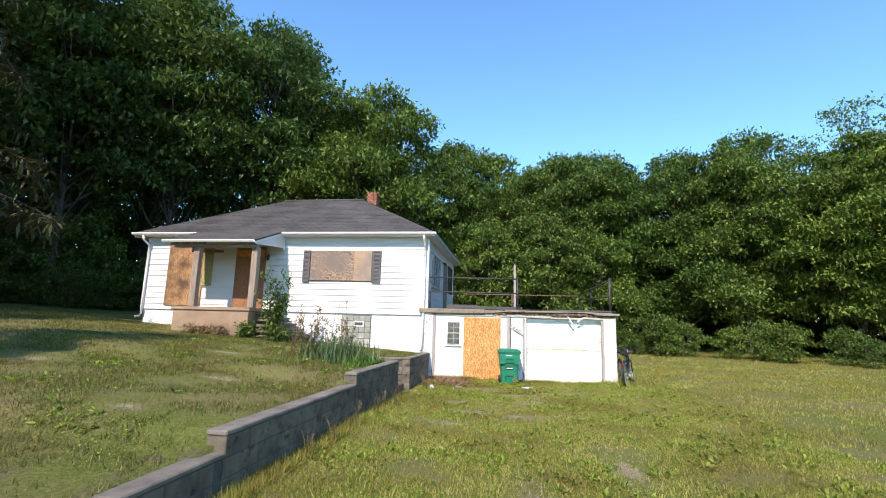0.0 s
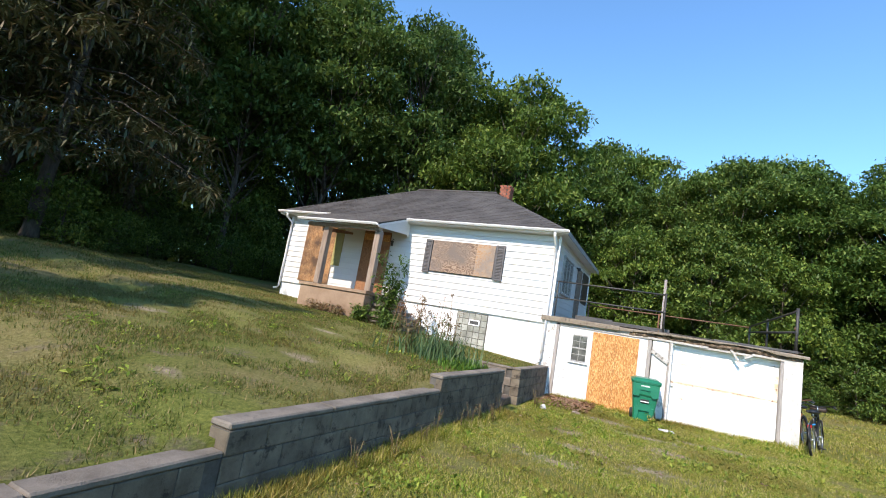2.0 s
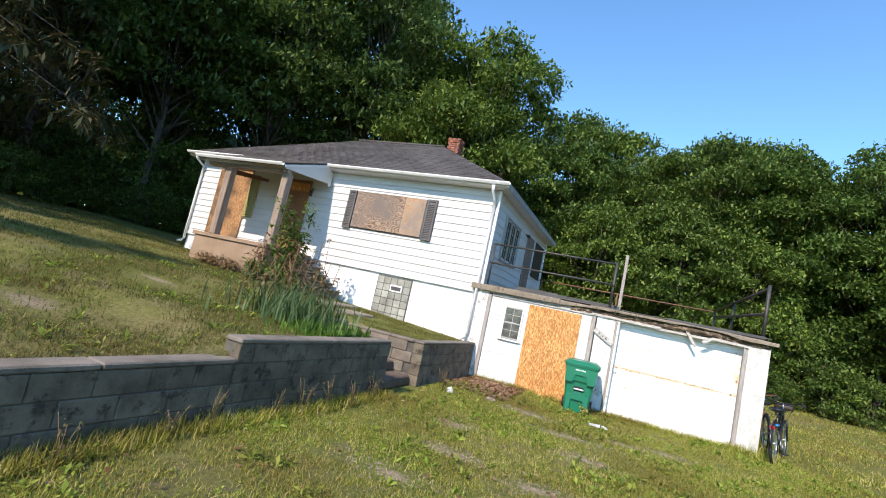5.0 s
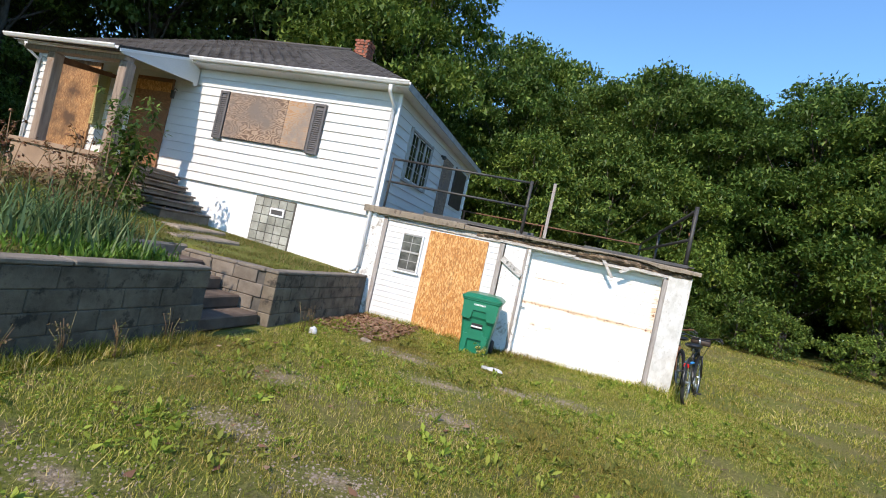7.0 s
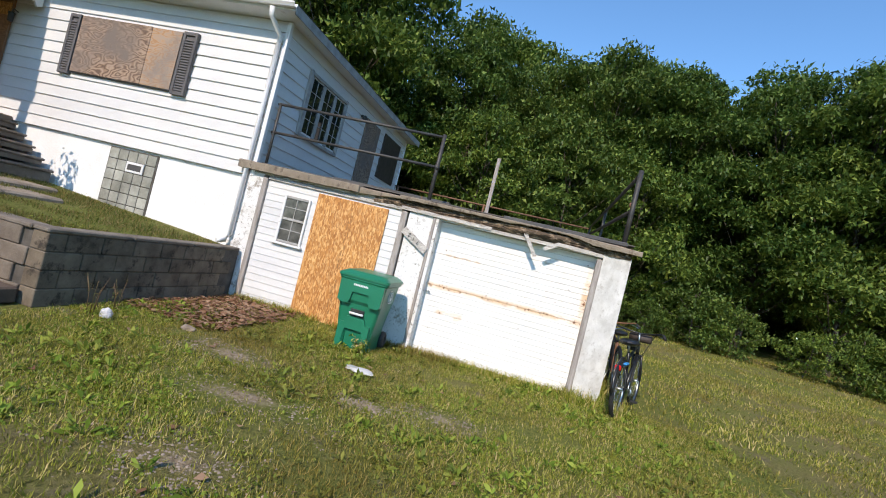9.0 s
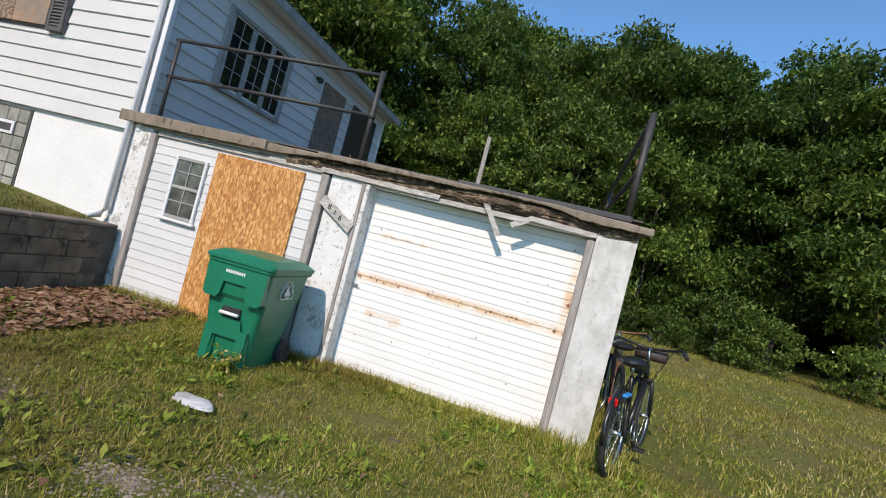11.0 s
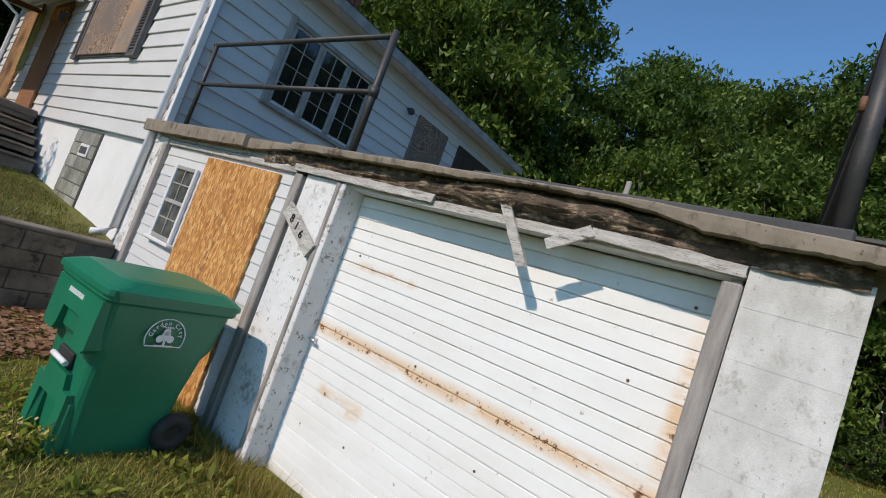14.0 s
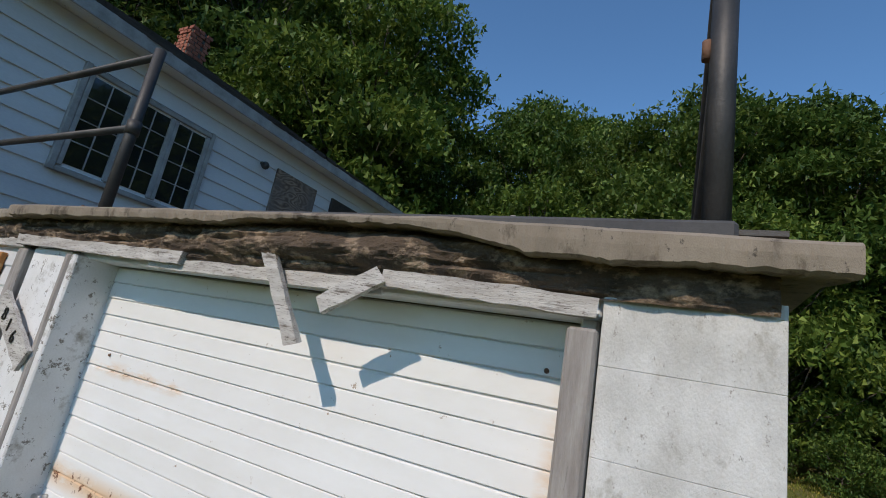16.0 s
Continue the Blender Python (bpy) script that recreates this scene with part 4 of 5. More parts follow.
for i, ch_ in enumerate("816"):
    t = 0.27 + 0.185 * i
    text_part(ch_, 0.085, pose(-0.03 + 0.40 * t, FY - 0.060, 1.575 - 0.24 * t, 90, 0, 0) @ pose(0, 0, 0, 0, 0, -8), M_blackgloss, ab)

# ---------------------------------------------------------------- railings on the garage roof
front_rail = thing("front_railing", (-1.4, 15.33, 2.1), "dark steel pipe railing on the garage roof", "railing")
part("post", tube(bmesh.new(), [(0.18, 15.11, 2.02), (0.18, 15.11, 3.10)], 0.030, 12), M_pipe, front_rail)
part("post", tube(bmesh.new(), [(-2.64, 15.13, 2.02), (-2.64, 15.13, 3.11)], 0.022, 12), M_pipe, front_rail)
part("rail", tube(bmesh.new(), [(-2.68, 15.13, 3.09), (0.18, 15.11, 3.06)], 0.022, 12), M_pipe, front_rail)
part("rail", tube(bmesh.new(), [(-2.68, 15.13, 2.62), (0.18, 15.11, 2.60)], 0.022, 12), M_pipe, front_rail)
part("collar", tube(bmesh.new(), [(0.18, 15.11, 2.56), (0.18, 15.11, 2.64)], 0.037, 12), M_pipe, front_rail)
part("bolt", tube(bmesh.new(), [(0.09, 15.06, 2.04), (0.075, 15.06, 2.12)], 0.008, 6), M_brownrust, front_rail)
side_rail = thing("side_railing", (3.0, 18.4, 2.3), "dark pipe railing along the garage roof side", "railing")
part("post", tube(bmesh.new(), [(3.005, 15.10, 2.0), (3.005, 15.10, 3.12)], 0.034, 16), M_pipe, side_rail, "stout dark steel post")
part("clip", tube(bmesh.new(), [(2.965, 15.10, 2.60), (2.965, 15.10, 2.66)], 0.014, 8), M_brownrust, side_rail)
part("post", tube(bmesh.new(), [(3.0, 18.5, 2.1), (3.0, 18.5, 3.10)], 0.03, 10), M_pipe, side_rail)
part("post", tube(bmesh.new(), [(2.98, 21.5, 2.12), (2.98, 21.5, 3.04)], 0.03, 10), M_pipe, side_rail)
part("rail", tube(bmesh.new(), [(3.0, 15.10, 3.05), (2.97, 21.5, 3.02)], 0.028, 10), M_pipe, side_rail)
part("rail", tube(bmesh.new(), [(3.0, 15.10, 2.55), (2.97, 21.5, 2.82)], 0.028, 10), M_pipe, side_rail)
back_rail = thing("back_railing", (0.1, 21.5, 2.14), "low rusty pipe railing along the roof's back", "railing")
part("rail", tube(bmesh.new(), [(-2.7, 21.5, 3.0), (2.97, 21.5, 2.99)], 0.024, 8), M_brownrust, back_rail)
for x in (-2.6, 0.02):
    part("post", tube(bmesh.new(), [(x, 21.5, 2.12), (x, 21.5, 3.03)], 0.03, 8), M_brownrust, back_rail)
wp = bx("wooden_post", (0.09, 0.19, 21.40, 21.46, 2.14, 4.38), M_timber, None, bevel=0.008)
tagged(wp, "tall weathered wooden post on the garage roof", "post")

# ---------------------------------------------------------------- wheeled bin
def rounded(bm, x0, x1, y0, y1, r, z, seg=4):
    vs = []
    for cx, cy, a0 in ((x1 - r, y1 - r, 0), (x0 + r, y1 - r, 90), (x0 + r, y0 + r, 180), (x1 - r, y0 + r, 270)):
        for s in range(seg + 1):
            a_ = radians(a0 + 90 * s / seg)
            vs.append(bm.verts.new((cx + r * math.cos(a_), cy + r * math.sin(a_), z)))
    return vs


def loft(levels):
    bm = bmesh.new()
    rings = [rounded(bm, *l) for l in levels]
    for q, s in zip(rings, rings[1:]):
        for k in range(len(q)):
            bm.faces.new((q[k], q[(k + 1) % len(q)], s[(k + 1) % len(q)], s[k]))
    bm.faces.new(rings[0][::-1])
    bm.faces.new(rings[-1])
    return bm


bin_ = thing("wheeled_bin", (-0.08, 14.3, -0.12), "green plastic wheeled refuse bin with hinged lid", "bin")
ORIGIN[bin_.name] = Vector((0, 0, 0))
part("body", loft([(-0.21, 0.21, -0.26, 0.22, 0.05, 0.0), (-0.225, 0.225, -0.285, 0.24, 0.055, 0.28), (-0.228, 0.228, -0.288, 0.24, 0.055, 0.30), (-0.260, 0.260, -0.305, 0.27, 0.05, 0.56), (-0.264, 0.264, -0.335, 0.30, 0.05, 0.60), (-0.285, 0.285, -0.35, 0.33, 0.05, 0.84), (-0.27, 0.27, -0.335, 0.315, 0.04, 0.845)]), M_bin, bin_)
part("rim", loft([(-0.293, 0.293, -0.358, 0.35, 0.05, 0.83), (-0.305, 0.305, -0.37, 0.36, 0.055, 0.845), (-0.305, 0.305, -0.37, 0.36, 0.055, 0.87)]), M_bin, bin_)
lid = part("lid", loft([(-0.315, 0.315, -0.385, 0.37, 0.055, 0.871), (-0.315, 0.315, -0.385, 0.37, 0.055, 0.90), (-0.295, 0.295, -0.36, 0.35, 0.06, 0.915), (-0.25, 0.25, -0.30, 0.30, 0.07, 0.945), (-0.22, 0.22, -0.25, 0.26, 0.07, 0.952)]), M_bin, bin_, "green hinged lid")
part("hinge", tube(bmesh.new(), [(-0.24, 0.385, 0.87), (0.24, 0.385, 0.87)], 0.018, 10), M_bin, lid)
part("grip_bar", tube(bmesh.new(), [(-0.085, -0.334, 0.45), (0.085, -0.334, 0.45)], 0.014, 10), M_white, bin_, "pale grab bar")
# Black block, proud of the body, stands in for a shaded hollow.
bx("grip_shade_block", (-0.085, 0.085, -0.318, -0.28, 0.415, 0.50), M_black, bin_)
part("moulded_band", prism(bmesh.new(), [(-0.272, 0.83), (-0.262, 0.585), (-0.235, 0.56), (-0.135, 0.56), (-0.115, 0.60), (-0.10, 0.70), (0.10, 0.70), (0.115, 0.60), (0.135, 0.56), (0.235, 0.56), (0.262, 0.585), (0.272, 0.83)], "y", -0.366, -0.29), M_bin, bin_)
part("moulded_panel", prism(bmesh.new(), [(-0.19, 0.0), (-0.19, 0.33), (-0.13, 0.33), (-0.11, 0.405), (0.11, 0.405), (0.13, 0.33), (0.19, 0.33), (0.19, 0.0), (0.13, 0.0), (0.11, 0.26), (-0.11, 0.26), (-0.13, 0.0)], "y", -0.322, -0.25), M_bin, bin_)
for s in (-1, 1):
    bx("moulded_leg", (s * 0.15 - 0.05, s * 0.15 + 0.05, -0.315, -0.24, 0.0, 0.30), M_bin, bin_, bevel=0.02)
    wl = part("wheel", torus(bmesh.new(), (s * 0.235, 0.25, 0.115), (1, 0, 0), 0.075, 0.04, 24, 10), M_black, bin_, "black rubber wheel")
    part("wheel_hub", tube(bmesh.new(), [(s * 0.215, 0.25, 0.115), (s * 0.255, 0.25, 0.115)], 0.05, 14), M_black, wl)
part("axle", tube(bmesh.new(), [(-0.24, 0.25, 0.115), (0.24, 0.25, 0.115)], 0.012, 8), M_pipe, bin_)
# printed mark on the flank: ring, tree shape and the town's name
FX = 0.285
MR = pose(FX, -0.02, 0.68, 90, 0, 90) @ pose(0, 0, 0, -3.5)


def decal(bm, name):
    bm.transform(MR)
    return part(name, bm, M_white, bin_, "white printed mark")


bm = bmesh.new()
pts = [(0.105 * math.cos(radians(a_)), 0.105 * math.sin(radians(a_)), 0.0) for a_ in range(-25, 206, 10)]
pts = pts + [pts[0]]
tube(bm, pts, 0.0035, 5)
decal(bm, "printed_ring")
bm = bmesh.new()
for cx, cy, rr_ in ((0, 0.012, 0.026), (-0.028, -0.004, 0.02), (0.028, -0.004, 0.02), (0, 0.034, 0.02)):
    bmesh.ops.create_circle(bm, cap_ends=True, segments=12, radius=rr_, matrix=pose(cx, cy, 0.001 + abs(cx) * 0.01))
box(bm, -0.006, 0.006, -0.04, 0.0, 0.0, 0.002, 0)
box(bm, -0.05, 0.05, -0.043, -0.038, 0.0, 0.002, 0)
decal(bm, "printed_tree")
for i, ch_ in enumerate("Garden City"):
    a_ = radians(168 - i * 15.6)
    text_part(ch_, 0.032, MR @ pose(0.082 * math.cos(a_), 0.082 * math.sin(a_), 0.001) @ pose(0, 0, 0, 0, 0, math.degrees(a_) - 90), M_white, bin_, "letter")
text_part("Michigan", 0.018, MR @ pose(0, 0.060, 0.001), M_white, bin_, "letter")
for k in range(9):
    bx("serial_mark", (-0.10 + k * 0.02, -0.087 + k * 0.02, -0.3685, -0.3655, 0.775, 0.80), M_white, bin_, bevel=0)
bin_.rotation_euler = (0, 0, radians(4))
bin_.scale = (1.07, 1.07, 1.07)


# ---------------------------------------------------------------- bicycles
def bicycle(name, loc, rz, lean, frame_mat, label, extras):
    b = thing(name, (0, 0, 0), label, "bicycle")
    R = 0.315
    for y, nm in ((0.0, "rear_wheel"), (1.04, "front_wheel")):
        w = part(nm, torus(bmesh.new(), (0, y, R), (1, 0, 0), R - 0.02, 0.012, 36, 8), M_chrome, b)
        part("tyre", torus(bmesh.new(), (0, y, R), (1, 0, 0), R + 0.003, 0.024, 36, 10), M_black, w)
        bm = bmesh.new()
        tube(bm, [(-0.05, y, R), (0.05, y, R)], 0.02, 10)
        part("hub", bm, M_chrome, w)
        bm = bmesh.new()
        for k in range(24):
            a_ = 2 * math.pi * k / 24
            tube(bm, [((-0.03 if k % 2 else 0.03), y, R), (0, y + math.cos(a_) * (R - 0.02), R + math.sin(a_) * (R - 0.02))], 0.0018, 4, cap=False)
        part("spokes", bm, M_chrome, w)
    bb, seat, head, hl = (0, 0.42, 0.28), (0, 0.27, 0.74), (0, 0.86, 0.80), (0, 0.89, 0.68)
    bm = bmesh.new()
    tube(bm, [bb, seat], 0.017)
    tube(bm, [(0, 0.30, 0.66), head], 0.018)
    tube(bm, [bb, hl], 0.022)
    tube(bm, [head, hl], 0.024)
    for s in (-1, 1):
        tube(bm, [(0.03 * s, 0.42, 0.28), (0.06 * s, 0, R)], 0.010)
        tube(bm, [(0.02 * s, 0.28, 0.70), (0.06 * s, 0, R)], 0.008)
    part("frame", bm, frame_mat, b)
    bm = bmesh.new()
    for s in (-1, 1):
        tube(bm, [(0.055 * s, 0.915, 0.66), (0.055 * s, 1.04, R)], 0.016)
    tube(bm, [(-0.06, 0.912, 0.665), (0.06, 0.912, 0.665)], 0.018)
    part("fork", bm, M_blackgloss, b)
    bm = bmesh.new()
    tube(bm, [head, (0, 0.83, 0.93), (0, 0.87, 0.96)], 0.014)
    part("stem", bm, M_chrome, b)
    hb = part("handlebar", tube(bmesh.new(), [(-0.33, 0.68, 0.97), (-0.28, 0.76, 1.01), (-0.16, 0.86, 0.98), (0, 0.88, 0.96), (0.16, 0.86, 0.98), (0.28, 0.76, 1.01), (0.33, 0.68, 0.97)], 0.013), M_blackgloss if extras else M_brownrust, b, "swept handlebar")
    for s in (-1, 1):
        part("grip", tube(bmesh.new(), [(0.295 * s, 0.74, 1.0), (0.335 * s, 0.66, 0.96)], 0.019), M_black, hb)
        part("brake_lever", tube(bmesh.new(), [(0.22 * s, 0.84, 0.98), (0.29 * s, 0.80, 0.965), (0.33 * s, 0.74, 0.94)], 0.007), M_chrome, hb)
        part("cable", tube(bmesh.new(), [(0.2 * s, 0.85, 0.98), (0.15 * s, 1.0, 0.92), (0.08 * s, 0.98, 0.75), (0.05 * s, 0.92, 0.66)], 0.004, 6), M_black, hb)
    bm = bmesh.new()
    bmesh.ops.create_uvsphere(bm, u_segments=14, v_segments=8, radius=1, matrix=pose(0, 0.24, 0.86) @ Matrix.Diagonal((0.125, 0.15, 0.045, 1)))
    bmesh.ops.create_uvsphere(bm, u_segments=10, v_segments=6, radius=1, matrix=pose(0, 0.38, 0.865) @ Matrix.Diagonal((0.03, 0.10, 0.025, 1)))
    part("saddle", bm, M_blackgloss, b, "black saddle")
    part("seat_post", tube(bmesh.new(), [seat, (0, 0.25, 0.84)], 0.013), M_chrome, b)
    bm = bmesh.new()
    pts = [(0, R * 0 + math.cos(radians(a_)) * (R + 0.045), R + math.sin(radians(a_)) * (R + 0.045)) for a_ in range(50, 190, 12)]
    tube(bm, pts, 0.02, 6)
    part("mudguard", bm, M_blackgloss, b)
    bm = bmesh.new()
    torus(bm, (0.05, 0.42, 0.28), (1, 0, 0), 0.085, 0.008, 20, 6)
    tube(bm, [(0.06, 0.42, 0.28), (0.075, 0.48, 0.13)], 0.011)
    tube(bm, [(-0.06, 0.42, 0.28), (-0.075, 0.36, 0.43)], 0.011)
    part("crank", bm, M_chrome, b)
    for s, p in ((1, (0.11, 0.48, 0.13)), (-1, (-0.11, 0.36, 0.43))):
        bx("pedal", (p[0] - 0.045, p[0] + 0.045, p[1] - 0.04, p[1] + 0.04, p[2] - 0.012, p[2] + 0.012), M_black, b)
    part("kickstand", tube(bmesh.new(), [(-0.06, 0.34, 0.28), (-0.16, 0.30, 0.01)], 0.009), M_chrome, b)
    if extras:
        bm = bmesh.new()
        tube(bm, [(-0.14, 0.95, 0.90), (0.14, 0.95, 0.90)], 0.055, 14)
        part("handlebar_bag", bm, M_leather, b, "rolled dark brown handlebar bag")
        bx("saddle_bag", (-0.05, 0.05, 0.38, 0.52, 0.76, 0.84), M_black, b)
        rk = bx("rack", (-0.05, 0.05, -0.20, 0.20, 0.59, 0.60), M_blackgloss, b, bevel=0.002)
        for s in (-1, 1):
            part("rack_strut", tube(bmesh.new(), [(0.045 * s, -0.02, 0.59), (0.06 * s, 0, R)], 0.006, 6), M_blackgloss, rk)
        bx("parcel", (-0.05, 0.06, -0.06, 0.12, 0.601, 0.63), M_blue, rk, "blue bundle strapped to the rack", 0.012)
        bx("tail_light", (-0.035, 0.035, -0.24, -0.20, 0.55, 0.61), M_red, rk, "red tail light", 0.01)
    b.matrix_basis = pose(loc[0] * K, loc[1] * K, loc[2] * K, 0, lean, rz) @ Matrix.Scale(1.06, 4)
    return b


gzr = float(ground_z(3.4, 14.6))
bicycle("bicycle", (3.30, 14.62, gzr + 0.01), -21, -4, M_blackgloss, "black city bicycle with bag and rack beside the garage", True)
bicycle("bicycle", (3.47, 15.95, gzr + 0.01), -2, -4, M_brownrust, "old rusty brown bicycle leaning on the garage wall", False)

# ---------------------------------------------------------------- retaining wall
wall = thing("retaining_wall", (-2.65, 5.0, -0.1), "weathered concrete block retaining wall stepping up the slope", "retaining wall")
CH = 0.187
TOPS = ((-4.0, 4.13, 2), (4.13, 7.75, 3), (7.75, 10.74, 4))
Z0 = -0.10
for y0, y1, n in TOPS:
    bx("core", (-2.735, -2.565, y0 + 0.004, y1 - 0.006, -0.4, Z0 + n * CH - 0.004), M_mortar, wall, bevel=0)
    step = (y1 - y0) / max(1, round((y1 - y0) / 1.2))
    y = y0
    while y < y1 - 0.01:
        e = min(y + step, y1)
        bx("cap", (-2.765, -2.552, y + 0.003, e - 0.003, Z0 + n * CH + 0.001, Z0 + n * CH + 0.05), M_cap, wall, bevel=0.012)
        y = e
bx("core", (-4.2, -2.74, 10.57, 10.72, -0.4, Z0 + 4 * CH - 0.03), M_mortar, wall, bevel=0)
wall2 = thing("garden_wall", (-2.65, 13.5, -0.1), "dark concrete block wall between steps and garage", "retaining wall")
bx("core", (-2.735, -2.585, 12.015, 14.93, -0.4, Z0 + 4 * CH - 0.02), M_mortar, wall2, bevel=0)
bx("core", (-4.2, -2.74, 12.02, 12.18, -0.4, Z0 + 4 * CH - 0.03), M_mortar, wall2, bevel=0)
for k in range(3):
    bx("cap", (-2.77, -2.563, 11.99 + k * 0.98, 12.96 + k * 0.98, Z0 + 4 * CH - 0.015, Z0 + 4 * CH + 0.03), M_cap, wall2, bevel=0.012)
for k in range(3):
    bx("cap", (-4.2 + k * 0.477, -3.73 + k * 0.477, 11.98, 12.21, Z0 + 4 * CH - 0.02, Z0 + 4 * CH + 0.028), M_cap, wall2, bevel=0.012)
steps = thing("garden_steps", (-3.4, 11.4, -0.1), "short flight of worn steps through the retaining wall", "stairs")
for i in range(4):
    x1 = -2.70 - i * 0.36
    zt = 0.06 + i * 0.17
    bx("step", (-4.28, x1, 10.77, 11.97, zt - 0.165, zt), M_brownstep, steps, bevel=0.02)

# ---------------------------------------------------------------- small things on the ground
def lump(name, loc, size, mat, label, category, seed):
    bm = bmesh.new()
    bmesh.ops.create_icosphere(bm, subdivisions=4, radius=1)
    for v in bm.verts:
        d = 1 + 0.30 * noise.noise(v.co * 1.5 + Vector((seed, 0, 0))) + 0.10 * abs(noise.noise(v.co * 3.5 + Vector((0, seed, 0))))
        v.co = Vector((v.co.x * size[0], v.co.y * size[1], max(v.co.z, -0.5) * size[2])) * d + Vector(loc)
    ob = part(name, bm, mat)
    return tagged(ob, label, category)


lump("plastic_bag", (0.42, 13.18, -0.07), (0.17, 0.075, 0.024), M_bag, "crumpled white plastic bag on the grass", "bag", 3)
lump("white_stone", (-2.05, 12.35, -0.06), (0.06, 0.05, 0.06), M_bag, "white stone beside the block wall", "stone", 7)
lump("stone", (-1.4, 12.75, -0.07), (0.09, 0.05, 0.03), M_gravel, "small grey stone in the grass", "stone", 9)

# ---------------------------------------------------------------- planting
RNG = np.random.default_rng(7)


def blades(n, xy, h0, h1, w, lean, zfun=ground_z):
    """n grass blades as single bent slips."""
    x, y = xy[:, 0], xy[:, 1]
    z = zfun(x, y) - 0.004
    h = RNG.uniform(h0, h1, n)
    a = RNG.uniform(0, 2 * np.pi, n)
    l = RNG.normal(0, lean, n) * h
    b = a + np.pi / 2 + RNG.uniform(-0.7, 0.7, n)
    dx, dy = np.cos(a) * w / 2, np.sin(a) * w / 2
    p = np.empty((n, 3, 3))
    p[:, 0] = np.stack([x - dx, y - dy, z], 1)
    p[:, 1] = np.stack([x + dx, y + dy, z], 1)
    p[:, 2] = np.stack([x + np.cos(b) * l, y + np.sin(b) * l, z + h], 1)
    return p.reshape(-1, 3), np.arange(3 * n).reshape(-1, 3)


def bareness(x, y):
    """1 in the middle of a worn patch, under 0 outside."""
    out = np.full(np.shape(x), -1.0)
    for cx, cy, rx, ry in PATCHES:
        out = np.maximum(out, 1 - ((x - cx) / rx) ** 2 - ((y - cy) / ry) ** 2)
    return out


def scatter(n, x0, x1, y0, y1, keep=0.0):
    pts = np.stack([RNG.uniform(x0, x1, n), RNG.uniform(y0, y1, n)], 1)
    tuft = 0.55 * np.sin(pts[:, 0] * 9.3 + 2.2 * np.sin(pts[:, 1] * 5.1)) * np.sin(pts[:, 1] * 8.7 + 2.0 * np.cos(pts[:, 0] * 4.3))
    v = tuft + np.sin(pts[:, 0] * 2.1 + 1.3 * np.sin(pts[:, 1] * 1.7)) * np.sin(pts[:, 1] * 2.6 + np.cos(pts[:, 0] * 1.3)) + RNG.normal(0, 0.35, n)
    bare = bareness(pts[:, 0], pts[:, 1]) + RNG.normal(0, 0.35, n)
    return pts[(v > keep) & ((bare < 0.1) | (RNG.uniform(0, 1, n) < 0.12))]


def grass(name, regions, label, mat):
    vs, fs, o = [], [], 0
    for n, x0, x1, y0, y1, keep, h0, h1, w in regions:
        pts = scatter(n, x0, x1, y0, y1, keep)
        v, f = blades(len(pts), pts, h0, h1, w, 0.85)
        vs.append(v)
        fs.append(f + o)
        o += len(v)
    ob = mesh_part(name, np.concatenate(vs), np.concatenate(fs), mat)
    return tagged(ob, label, "grass", kind="stuff")


grass("lawn_grass", [
    (420000, -2.5, 4.6, 3.0, 15.1, -0.75, 0.015, 0.055, 0.007),
    (70000, -2.5, 5.5, 2.0, 15.1, 0.75, 0.03, 0.10, 0.009),
    (66000, 4.4, 12, 4, 22, -0.3, 0.03, 0.07, 0.014),
    (45000, 3.2, 18, 15, 30, -0.5, 0.03, 0.09, 0.022),
    (12000, -2.56, -2.3, -1, 10.7, -1.2, 0.05, 0.16, 0.010),
    (9000, 2.7, 3.5, 14.5, 21, -1.2, 0.06, 0.2, 0.012),
    (6000, -2.4, 2.8, 14.75, 14.98, -0.6, 0.04, 0.14, 0.010)], "short mown grass with yellowish tips", M_grass)
grass("upper_lawn_grass", [
    (190000, -9.5, -2.8, 1.0, 14.9, -0.35, 0.018, 0.065, 0.010),
    (40000, -9.5, -2.8, 2.0, 14.9, 0.8, 0.03, 0.09, 0.011),
    (60000, -20, -9.5, 3, 15, -0.3, 0.03, 0.075, 0.016)], "uneven dry lawn above the retaining wall", M_drygrass)
# stones of the old drive
def pebbles(n):
    k = RNG.integers(0, len(DRIVE), n)
    q = np.array(DRIVE)[k]
    c = q[:, :2] + RNG.normal(0, 0.85, (n, 2)) * q[:, 2:]
    n = len(c)
    r = RNG.uniform(0.004, 0.013, n)
    z = ground_z(c[:, 0], c[:, 1])
    base = np.array([(1, 0, 0), (0, 1, 0), (-1, 0, 0), (0, -1, 0), (0, 0, 0.7)], float)
    p = base[None] * r[:, None, None] * RNG.uniform(0.6, 1.3, (n, 5, 1)) + np.stack([c[:, 0], c[:, 1], z], 1)[:, None]
    f = np.array([(0, 1, 4), (1, 2, 4), (2, 3, 4), (3, 0, 4)])
    return p.reshape(-1, 3), (f[None] + 5 * np.arange(n)[:, None, None]).reshape(-1, 3)


v, f = pebbles(6500)
tagged(mesh_part("gravel", v, f, M_gravel), "scattered grey drive gravel in the grass", "gravel", kind="stuff")


